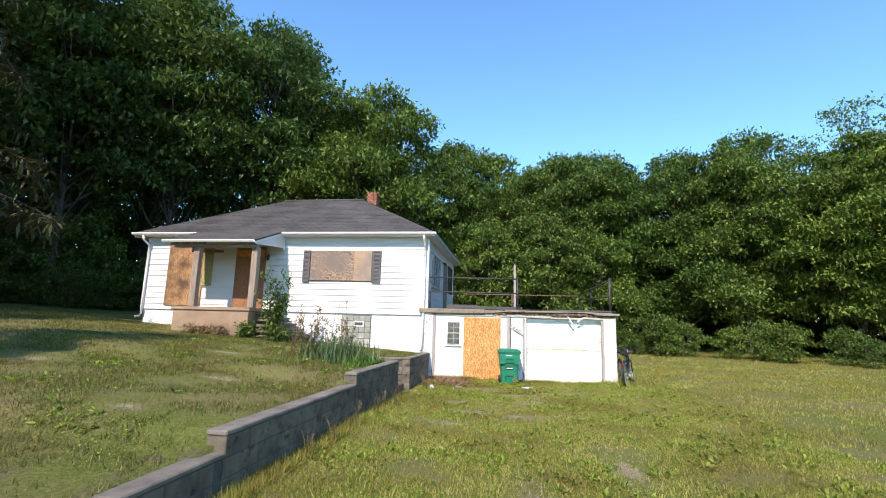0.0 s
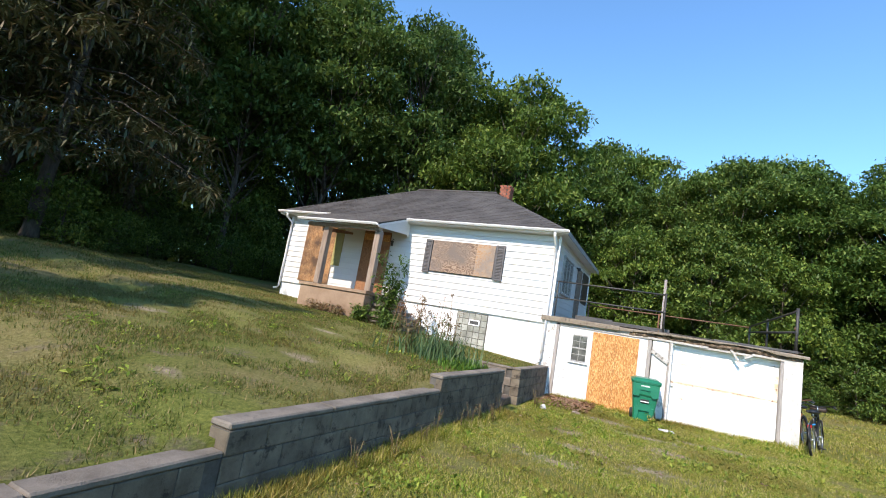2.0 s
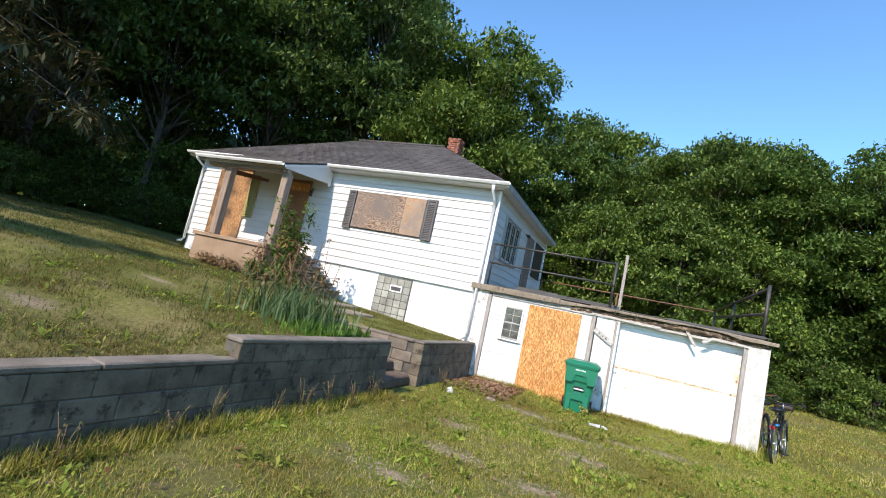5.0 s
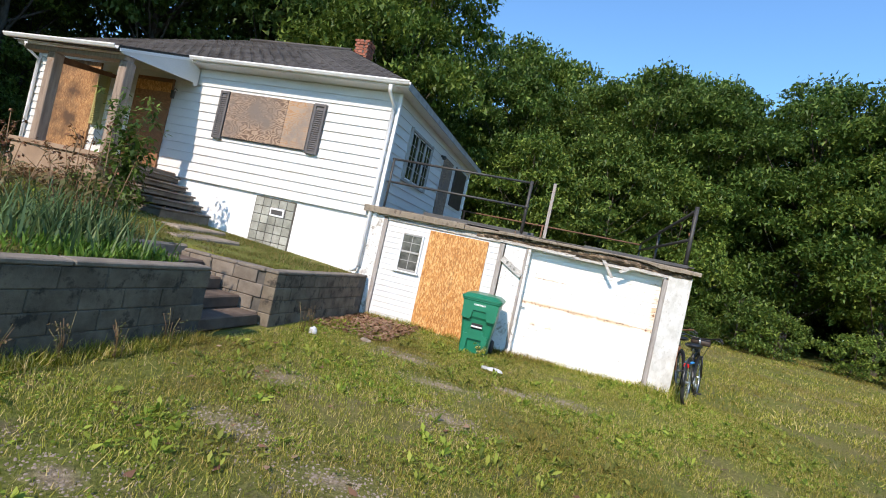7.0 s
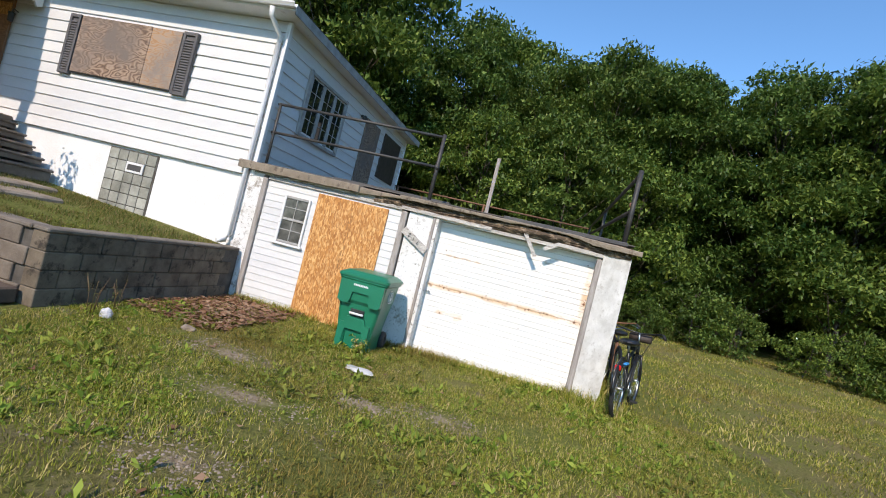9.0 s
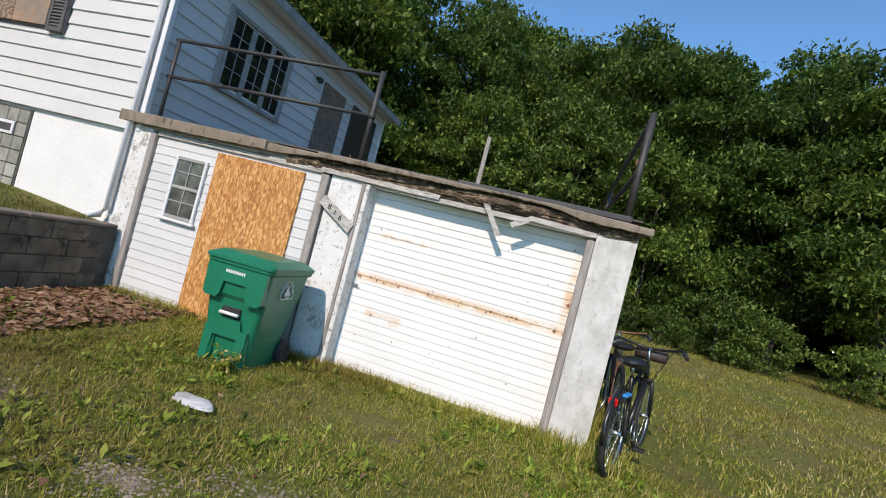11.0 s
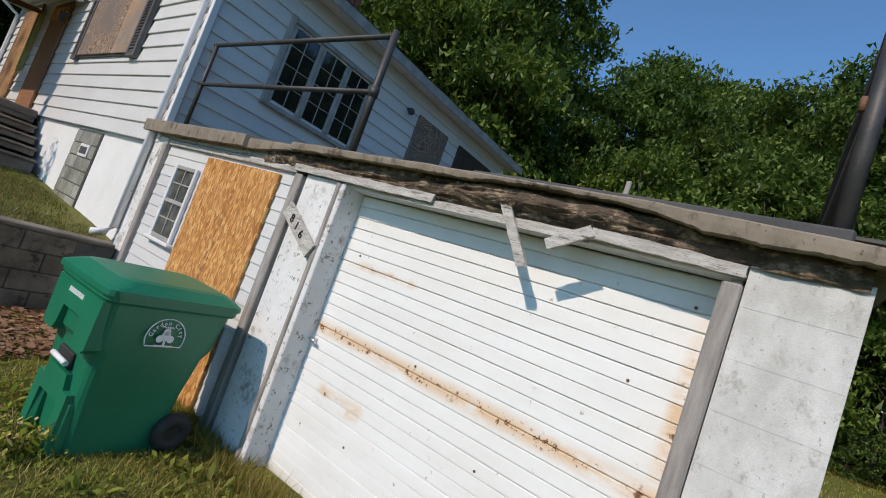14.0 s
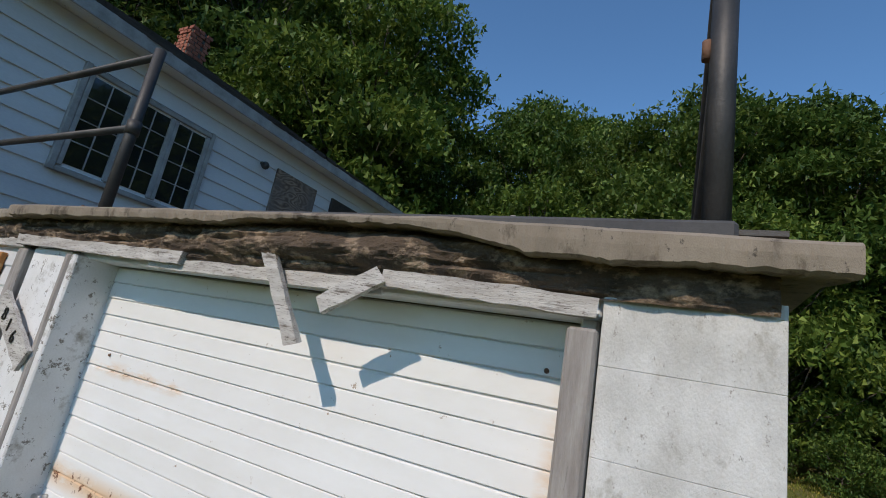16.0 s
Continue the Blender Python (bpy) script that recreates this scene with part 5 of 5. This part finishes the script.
def litter(n, x0, x1, y0, y1, size):
    c = np.stack([RNG.uniform(x0, x1, n), RNG.uniform(y0, y1, n)], 1)
    z = ground_z(c[:, 0], c[:, 1]) + RNG.uniform(0.005, 0.05, n)
    a = RNG.uniform(0, 6.28, n)
    s = RNG.uniform(0.5, 1.2, n) * size
    q = np.array([(1, 0), (0, 0.6), (-1, 0), (0, -0.6)])
    p = np.empty((n, 4, 3))
    for k in range(4):
        u, w = q[k]
        p[:, k, 0] = c[:, 0] + (np.cos(a) * u - np.sin(a) * w) * s
        p[:, k, 1] = c[:, 1] + (np.sin(a) * u + np.cos(a) * w) * s
        p[:, k, 2] = z + RNG.uniform(-0.3, 0.5, n) * s
    return p.reshape(-1, 3), np.arange(4 * n).reshape(-1, 4)


v1, f1 = litter(2600, -2.5, -1.2, 12.9, 14.95, 0.04)
v2, f2 = litter(170, -2.4, 3.6, 5, 14, 0.038)
tagged(mesh_part("dead_leaves", np.concatenate([v1, v2]), np.concatenate([f1, f2 + len(v1)]), M_litter), "brown dead leaves heaped beside the wall", "dead leaves", kind="stuff")


def straps(n, cx, cy, sx, sy, h0, h1, w):
    """Long arching strap leaves of four segments."""
    vs, fs = [], []
    for i in range(n):
        x, y = RNG.normal(cx, sx), RNG.normal(cy, sy)
        z = float(ground_z(min(x, -2.85), y))
        h, a, b = RNG.uniform(h0, h1), RNG.uniform(0, 6.28), RNG.uniform(0.1, 0.8)
        d = np.array([math.cos(a), math.sin(a), 0])
        s = np.array([-d[1], d[0], 0]) * w / 2
        o = len(vs)
        for k in range(5):
            t = k / 4
            c = np.array([min(x, -2.85), y, z]) + d * h * b * t * t + np.array([0, 0, h * (t - 0.35 * b * t * t * t)])
            vs += [c - s * (1 - t * 0.9), c + s * (1 - t * 0.9)]
        fs += [(o + 2 * k, o + 2 * k + 1, o + 2 * k + 3, o + 2 * k + 2) for k in range(4)]
    return vs, fs


v, f = straps(430, -3.65, 9.9, 0.33, 0.38, 0.3, 0.64, 0.03)
tagged(mesh_part("iris_clump", v, f, M_iris), "clump of grey-green strap leaves above the block wall", "plant", kind="stuff")
v, f = straps(900, -3.1, 9.9, 0.2, 0.45, 0.06, 0.18, 0.035)
tagged(mesh_part("ground_cover", v, f, M_cover), "low bright green leaves along the wall top", "plant", kind="stuff")

def leaf_cloud(centres, per, spread, size, droop=0.35, aspect=0.42):
    """Rosettes of pointed leaves round the given centres."""
    n = len(centres)
    c = np.repeat(centres, per, 0)
    m = n * per
    a = RNG.uniform(0, 2 * np.pi, m)
    tilt = RNG.normal(-droop, 0.45, m)
    d = np.stack([np.cos(a) * np.cos(tilt), np.sin(a) * np.cos(tilt), np.sin(tilt)], 1)
    s = np.stack([-np.sin(a), np.cos(a), RNG.normal(0, 0.35, m)], 1)
    L = (RNG.uniform(0.6, 1.25, m) * size)[:, None]
    base = c + d * L * 0.08 + RNG.normal(0, spread, (m, 3))
    p = np.empty((m, 4, 3))
    p[:, 0] = base
    p[:, 1] = base + d * L * 0.5 + s * L * aspect / 2
    p[:, 2] = base + d * L + np.array([0, 0, -0.12]) * L
    p[:, 3] = base + d * L * 0.5 - s * L * aspect / 2
    return p.reshape(-1, 3), np.arange(4 * m).reshape(-1, 4)


def leaf_tris(centres, per, spread, size, droop=0.3):
    """Sprays of small uneven leaves, one triangle each, for crowns seen from afar."""
    c = np.repeat(centres, per, 0)
    m = len(c)
    a = RNG.uniform(0, 2 * np.pi, m)
    tilt = RNG.normal(-droop, 0.8, m)
    d = np.stack([np.cos(a) * np.cos(tilt), np.sin(a) * np.cos(tilt), np.sin(tilt)], 1)
    s = np.stack([-np.sin(a), np.cos(a), RNG.normal(0, 0.75, m)], 1)
    L = (RNG.uniform(0.7, 1.2, m) * size)[:, None]
    base = c + RNG.normal(0, 1, (m, 3)) * np.array([spread, spread, spread * 0.55])
    k = RNG.uniform(0.22, 0.36, m)[:, None]
    p = np.stack([base - s * L * 0.12, base + d * L * 0.45 + s * L * k, base + d * L - s * L * 0.16], 1)
    return p.reshape(-1, 3), np.arange(3 * m).reshape(-1, 3)


def shrub(name, loc, r, h, n, leaf, mat, label, seed, stems=7):
    b = thing(name, (0, 0, 0), label, "shrub")
    rr = random.Random(seed)
    bm = bmesh.new()
    cs = []
    for i in range(stems):
        a, d = rr.uniform(0, 6.28), rr.uniform(0.3, 1) * r
        top = Vector((math.cos(a) * d, math.sin(a) * d, h * rr.uniform(0.6, 1)))
        tube(bm, [(0.03 * math.cos(a), 0.03 * math.sin(a), 0), top * 0.5 + Vector((0, 0, h * 0.1)), top], 0.004 if name == "weed" else 0.008, 5, 0.002)
        for k in range(n // stems):
            t = rr.uniform(0.2, 1.0)
            cs.append(top * t + Vector((rr.gauss(0, r * 0.2), rr.gauss(0, r * 0.2), rr.gauss(0, h * 0.06))))
    part("stem", bm, M_stalk if name == "weed" else M_bark, b)["kind"] = "stuff"
    v, f = leaf_cloud(np.array(cs), 5, leaf * 0.3, leaf)
    mesh_part("foliage", v, f, mat, b)
    b.location = Vector(loc) * K
    return b


shrub("shrub", (-7.0, 12.95, 0.95), 0.5, 2.15, 260, 0.14, M_leaf, "leafy green shrub growing beside the stairs", 2)
shrub("shrub", (-7.75, 12.9, 1.0), 0.35, 0.6, 130, 0.12, M_leaf, "low green shrub against the porch plinth", 3)
shrub("shrub", (-6.7, 12.9, 0.95), 0.4, 0.45, 120, 0.12, M_leaf, "low green shrub beside the stairs", 5)
shrub("dry_shrub", (-9.2, 12.95, 1.1), 0.7, 0.3, 160, 0.10, M_stalk, "withered brown shrub at the foot of the porch", 9)
shrub("dry_shrub", (-8.4, 12.95, 1.06), 0.35, 0.3, 80, 0.10, M_stalk, "withered brown shrub at the foot of the porch", 19)


def seed_stalks(loc, r, h, n, label, seed):
    """Upright thin stalks with a few side shoots, ragged leaves and rusty seed heads."""
    b = thing("tall_weeds", (0, 0, 0), label, "weeds")
    rr = random.Random(seed)
    heads, leaves = [], []
    for i in range(n):
        bm = bmesh.new()
        a, d = rr.uniform(0, 6.28), rr.uniform(0.1, 1) * r
        foot = Vector((math.cos(a) * d, math.sin(a) * d, 0))
        top = foot + Vector((rr.gauss(0, 0.11), rr.gauss(0, 0.11), h * rr.uniform(0.6, 1)))
        mid = foot.lerp(top, 0.5) + Vector((rr.gauss(0, 0.03), rr.gauss(0, 0.03), 0))
        tube(bm, [foot, mid, top], 0.008, 5, 0.004)
        for k in range(7):
            t = rr.uniform(0.35, 0.98)
            q = mid.lerp(top, t * 2 - 1) if t > 0.5 else foot.lerp(mid, t * 2)
            e = q + Vector((rr.gauss(0, 0.07), rr.gauss(0, 0.07), rr.uniform(0.03, 0.12)))
            tube(bm, [q, e], 0.004, 4, 0.002)
            (heads if t > 0.6 else leaves).append(e)
        heads.append(top)
        for k in range(5):
            leaves.append(foot.lerp(top, rr.uniform(0.1, 0.75)))
        part("stalk", bm, M_stalk, b)
    v, f = leaf_cloud(np.array(heads), 5, 0.012, 0.045, 0.2, 0.6)
    mesh_part("seed_head", v, f, M_seed, b)["kind"] = "stuff"
    v, f = leaf_cloud(np.array(leaves), 3, 0.02, 0.11, 0.4, 0.3)
    mesh_part("foliage", v, f, M_weed, b)["kind"] = "stuff"
    b.location = Vector(loc) * K
    return b


seed_stalks((-3.85, 10.15, 0.70), 0.30, 1.35, 8, "tall seeding weed stalks above the wall", 11)
seed_stalks((-4.3, 10.3, 0.74), 0.28, 1.25, 7, "tall reddish weed stalks above the wall", 12)
seed_stalks((-4.5, 9.75, 0.74), 0.28, 1.2, 7, "tall reddish weed stalks among strap leaves", 13)
for i, (x, y) in enumerate(((-2.4, 7.1), (-2.44, 7.5), (-2.42, 8.3), (-2.4, 8.7), (-2.4, 5.6), (-2.2, 12.3), (-2.3, 12.7), (-2.4, 9.2), (-2.3, 9.6), (-2.4, 10.2), (-2.35, 6.3))):
    shrub("weed", (x, y, float(ground_z(-2.4, y))), 0.13, 0.42 if i % 2 else 0.32, 12, 0.032, M_weed, "thin weed in seed at the foot of the wall", 30 + i, 6)
shrub("weed", (0.12, 13.85, -0.1), 0.14, 0.25, 40, 0.05, M_grass, "small weeds beside the bin", 41, 8)


cl = np.concatenate([scatter(34000, -2.5, 5.0, 4.0, 14.9, -0.1), scatter(15000, -9, -2.85, 3.0, 13, 0.4)])
cl = np.column_stack([cl, ground_z(cl[:, 0], cl[:, 1]) + RNG.uniform(0.004, 0.03, len(cl))])
v, f = leaf_cloud(cl, 4, 0.014, 0.026, 0.0, 0.6)
ro = np.concatenate([scatter(2600, -2.4, 4.5, 5.0, 14.8, 0.2), scatter(900, -8, -2.9, 4.0, 13, 0.5)])
ro = np.column_stack([ro, ground_z(ro[:, 0], ro[:, 1]) + 0.012])
v3, f3 = leaf_cloud(ro, 9, 0.012, 0.085, -0.45, 0.34)
v, f = np.concatenate([v, v3]), np.concatenate([f, f3 + len(v)])
tagged(mesh_part("lawn_weeds", v, f, M_clover), "low broad-leaved weeds mixed into the lawn", "weeds", kind="stuff")


# ---------------------------------------------------------------- trees
def tree(name, h, r, crown_lo, n_lobes, n_ros, leaf, mat, label, seed, trunk_r=0.16, per=6, lean=0.3):
    t = thing(name, (0, 0, 0), label, "tree", "trees of the wood")
    rr = random.Random(seed)
    bm = bmesh.new()
    top = Vector((rr.uniform(-lean, lean), rr.uniform(-lean, lean), h * 0.93))
    tube(bm, [(0, 0, -0.3), (0, 0, 0.05), top * 0.25 + Vector((rr.uniform(-.1, .1), 0, 0)), top * 0.5 + Vector((0, rr.uniform(-.2, .2), 0)), top * 0.75, top], trunk_r, 9, 0.02)
    lobes = []
    for i in range(n_lobes):
        u = (i + 0.5) / n_lobes
        z = crown_lo + (h - crown_lo) * u
        prof = math.sin(math.pi * min(0.97, 0.16 + 0.80 * u)) ** 0.75
        a = i * 2.4 + rr.uniform(-0.5, 0.5)
        d = r * prof * rr.uniform(0.45, 1.05)
        c = Vector((math.cos(a) * d, math.sin(a) * d, z)) + Vector((top.x, top.y, 0)) * (z / h)
        lr = r * rr.uniform(0.27, 0.45) * (0.6 + 0.5 * prof)
        lobes.append((c, lr))
        root = top * max(0.12, (z / h - 0.16))
        mid = root.lerp(c, 0.55) + Vector((0, 0, -0.1 * d))
        tube(bm, [root, mid, c], trunk_r * 0.28, 5, 0.012)
    part("trunk", bm, M_bark, t)
    w = np.array([l[1] ** 2 for l in lobes])
    pick = RNG.choice(len(lobes), n_ros, p=w / w.sum())
    C = np.array([l[0] for l in lobes])[pick]
    Rr = np.array([l[1] for l in lobes])[pick]
    d = RNG.normal(0, 1, (n_ros, 3))
    d /= np.linalg.norm(d, axis=1)[:, None]
    d[:, 2] = np.where(d[:, 2] < -0.25, -d[:, 2] * 0.6, d[:, 2])
    rad = Rr * RNG.uniform(0.45, 1.12, n_ros) ** 0.6
    c = C + d * rad[:, None] * np.array([1.1, 1.1, 0.82])
    v, f = leaf_tris(c, per, leaf * 0.75, leaf)
    mesh_part("crown", v, f, mat, t)
    return t


def conifer(h, r, seed):
    t = thing("conifer", (0, 0, 0), "tall dark conifer with drooping browning branches", "tree", "trees of the wood")
    rr = random.Random(seed)
    bm = bmesh.new()
    tube(bm, [(0, 0, -0.3), (0, 0, 0.3), (0.05, 0, h * 0.4), (0, 0.05, h)], 0.36, 12, 0.03)
    limbs = bmesh.new()
    cs = []
    z = 3.6
    while z < h - 0.5:
        for k in range(5):
            a = rr.uniform(0, 6.28)
            L = r * (1 - (z / h) ** 1.5) * rr.uniform(0.65, 1.1) + 0.5
            d = Vector((math.cos(a), math.sin(a), 0))
            p = [Vector((0, 0, z)), Vector((0, 0, z)) + d * L * 0.5 + Vector((0, 0, -0.05 * L)), Vector((0, 0, z)) + d * L + Vector((0, 0, -0.26 * L))]
            tube(limbs, p, 0.045, 5, 0.01)
            s = d.cross(Vector((0, 0, 1)))
            for q in range(int(L * 8)):
                u = rr.uniform(0.22, 1.02)
                base = p[0].lerp(p[1], u * 2) if u < 0.5 else p[1].lerp(p[2], u * 2 - 1)
                side_ = rr.gauss(0, 0.30 * L * (1.08 - u))
                cs.append(base + s * side_ + Vector((0, 0, -abs(side_) * 0.35 - rr.uniform(0, 0.22))))
        z += rr.uniform(0.4, 0.65)
    part("trunk", bm, M_bark, t)
    part("bough", limbs, M_bark, t)["kind"] = "stuff"
    v, f = leaf_cloud(np.array(cs), 6, 0.13, 0.46, 0.5, 0.16)
    mesh_part("crown", v, f, M_needle, t)
    return t


def put(ob, x, y, s=1.0, rz=0.0, sz=1.0):
    z = float(ground_z(x, y))
    ob.matrix_basis = pose(x * K, y * K, z * K, 0, 0, rz) @ Matrix.Diagonal((s, s, s * sz, 1))
    return ob


def put_copy(ob, x, y, s=1.0, rz=0.0, sz=1.0):
    z = float(ground_z(x, y))
    c = copy_thing(ob, Matrix())
    c.matrix_basis = pose(x * K, y * K, z * K, 0, 0, rz) @ Matrix.Diagonal((s, s, s * sz, 1))
    return c


LBL = "broad green deciduous tree at the wood's edge"
T1 = tree("tree", 12.5, 3.6, 1.8, 36, 4900, 0.245, M_leaf, LBL, 1, per=8)
T2 = tree("tree", 12.0, 3.2, 1.6, 32, 4500, 0.245, M_leaf, LBL, 2, per=8)
T3 = tree("tree", 13.5, 4.0, 2.2, 42, 5200, 0.24, M_leaf, LBL, 3, per=8)
TD = tree("tree", 19.6, 4.2, 6.5, 42, 3400, 0.36, M_leafshade, "tall forest tree, leaves darkened for shade", 5, 0.26, per=6)
TS = tree("tree", 8.0, 2.4, 0.5, 30, 1900, 0.24, M_leaf, "small leafy tree at the wood's edge", 6, 0.08, per=6)
TB = tree("bush", 2.4, 1.5, 0.1, 16, 420, 0.17, M_leaf, "leafy bush at the wood's edge", 8, 0.04, per=7)
TW = tree("tree", 17.0, 3.6, 7.5, 20, 700, 0.24, M_leafshade, "thin open-crowned tree above the wood", 9, 0.24)
TC = conifer(20, 5.5, 3)
rp = random.Random(12)
# edge of the wood behind house and garage, then curving round the field
EDGE_LINE = [(-8.5, 27), (-3.0, 31.5), (0.5, 33), (4, 33), (7.5, 32.5), (11, 32), (14.5, 30.5), (18, 29), (21.5, 26.5), (24.5, 23.5), (27, 20), (29, 16), (31, 11), (32, 5)]
SIZES = (1.15, 0.92, 0.88, 0.97, 0.99, 0.94, 0.97, 1.0, 0.92, 1.0, 0.96, 1.0, 0.96, 1.0)
BACK = (0.86, 1.27, 1.26, 1.08, 1.20, 1.13, 1.05, 1.0, 1.0, 1.0, 1.0)
for i, (x, y) in enumerate(EDGE_LINE):
    src = (T1, T2, T3)[i % 3]
    if i < 3:
        put(src, x, y, SIZES[i], rp.uniform(0, 360))
    else:
        put_copy(src, x + rp.uniform(-0.8, 0.8), y + rp.uniform(-0.8, 0.8), SIZES[i], rp.uniform(0, 360))
for i, (x, y) in enumerate([(-10, 33), (-5, 37), (-1, 38), (3, 39), (7, 38), (12, 37), (17, 35), (22, 32), (26, 28), (30, 24), (33, 18)]):
    put_copy((T3, T1, T2)[i % 3], x, y, BACK[i] * rp.uniform(0.94, 1.06), rp.uniform(0, 360))
put(TS, 2.2, 29, 0.95, 20)
for x, y, s in ((-1.5, 28, 0.9), (5.5, 29.5, 0.85), (25, 18.5, 0.8)):
    put_copy(TS, x, y, s, rp.uniform(0, 360))
put(TB, 8, 27.8, 0.9, 0)
for i in range(30):
    u = i / 29 * 12.99 + 0.6
    k = min(int(u), len(EDGE_LINE) - 2)
    ax, ay = EDGE_LINE[k]
    bx_, by_ = EDGE_LINE[k + 1]
    f_ = u - int(u)
    px, py = ax + (bx_ - ax) * f_, ay + (by_ - ay) * f_
    n_ = math.hypot(px, py)
    put_copy(TB, px - px / n_ * 4.3 + rp.uniform(-.6, .6), py - py / n_ * 4.3 + rp.uniform(-.6, .6), rp.uniform(0.4, 0.8), rp.uniform(0, 360))
# dark wood left of and behind the house
put(TD, -14.5, 25, 0.90, 40)
# The copy at (-21.5, 3) is unseen, added to shade the forest floor.
for x, y, s in ((-21.5, 3, 0.85), (-11, 27.5, 0.70), (-18, 22, 0.92), (-20.5, 18, 0.9), (-23, 26, 1.05), (-16.5, 30, 1.05), (-22, 14, 0.85), (-27, 19, 1.0), (-26, 11, 0.95), (-25, 6, 0.9), (-30, 24, 1.1), (-31, 13, 1.05), (-30, 3, 1.0), (-12, 34, 0.84)):
    put_copy(TD, x, y, s, rp.uniform(0, 360))
for x, y, s in ((-15, 24, 0.7), (-24, 16, 0.9), (-23, 3, 0.8), (-22, 20, 0.9), (-27, 14, 0.9), (-25, 23, 0.95), (-28, 8, 0.9), (-19, 26, 0.9), (-13, 30, 0.9), (-29, 18, 0.9)):
    put_copy(TS, x, y, s, rp.uniform(0, 360))
for i in range(18):
    put_copy(TB, -16.5 - rp.uniform(0, 8), 21.5 - i * 0.95 + rp.uniform(-1, 1), rp.uniform(0.5, 0.9), rp.uniform(0, 360))
for i in range(9):
    u = i / 8
    put_copy(TB, -14.5 - 15 * u + rp.uniform(-1, 1), 26 - 17 * u + rp.uniform(-1, 1), rp.uniform(0.8, 1.3), rp.uniform(0, 360))
put(TW, 23, 34, 1.0, 0)
put(TC, -18.3, 9.3, 0.95, 30)
# Three more conifers, out of view, added to cast shade over the lawn.
for x, y, s in ((-10.5, -2.5, 0.62), (-15.5, -2.0, 0.72), (-20.5, 0.5, 0.85)):
    put_copy(TC, x, y, s, rp.uniform(0, 360))

# far mass of foliage that closes the wood
n_far = 13000
ang_ = RNG.uniform(radians(-10), radians(205), n_far)
rad_ = RNG.uniform(41, 48, n_far)
hz = RNG.uniform(0, 1, n_far) ** 1.2 * (11 + 2.5 * np.sin(ang_ * 9) + 1.5 * np.sin(ang_ * 23))
cen = np.stack([np.cos(ang_) * rad_, np.sin(ang_) * rad_ + 2, hz + 0.5], 1)
v, f = leaf_tris(cen, 7, 0.6, 1.05)
tagged(mesh_part("far_woods", v, f, M_leafshade), "dense green foliage of the wood beyond, darkened for shade", "woods", kind="stuff")

# ---------------------------------------------------------------- blocks of the walls, one by one
def block_mesh(name, mat, lx, ly, lz):
    bm = box(bmesh.new(), -lx / 2, lx / 2, -ly / 2, ly / 2, -lz / 2, lz / 2, 0.008)
    for v_ in bm.verts:
        v_.co *= K
    me = bpy.data.meshes.new(name)
    bm.to_mesh(me)
    bm.free()
    me.materials.append(mat)
    return me


me_long = block_mesh("block", M_block, 0.20, 0.394, CH - 0.007)
me_half = block_mesh("block", M_block, 0.20, 0.192, CH - 0.007)
me_end = block_mesh("block", M_blocklit, 0.392, 0.20, CH - 0.007)
rb = random.Random(5)


def lay(me, x, y, z, parent):
    ob = new("block", me)
    ob.parent = parent
    o = ORIGIN[parent.name]
    ob.location = (Vector((x + rb.uniform(-0.003, 0.003), y, z)) - o) * K
    ob.rotation_euler = (0, 0, rb.uniform(-0.006, 0.006))
    return ob


for y0, y1, n in TOPS:
    for r in range(-1, n):
        y = y0 + (0.2 if r % 2 else 0.0)
        if r % 2:
            lay(me_half, -2.655, y0 + 0.1, Z0 + (r + 0.5) * CH, wall)
        while y + 0.2 < y1 + 0.001:
            L = 0.4 if y + 0.4 < y1 + 0.02 else 0.2
            lay(me_long if L == 0.4 else me_half, -2.655, y + L / 2, Z0 + (r + 0.5) * CH, wall)
            y += L
for r in range(-1, 4):
    y = 12.0 + (0.2 if r % 2 else 0.0)
    z = Z0 + (r + 0.5) * CH - 0.016
    if r % 2:
        lay(me_half, -2.665, 12.1, z, wall2)
    while y + 0.39 < 14.96:
        lay(me_long, -2.665, y + 0.2, z, wall2)
        y += 0.4
    for k in range(4):
        lay(me_end, -2.966 - k * 0.4, 10.65, z, wall)
        lay(me_end, -2.966 - k * 0.4 - (0.12 if r % 2 else 0), 12.09, z, wall2)
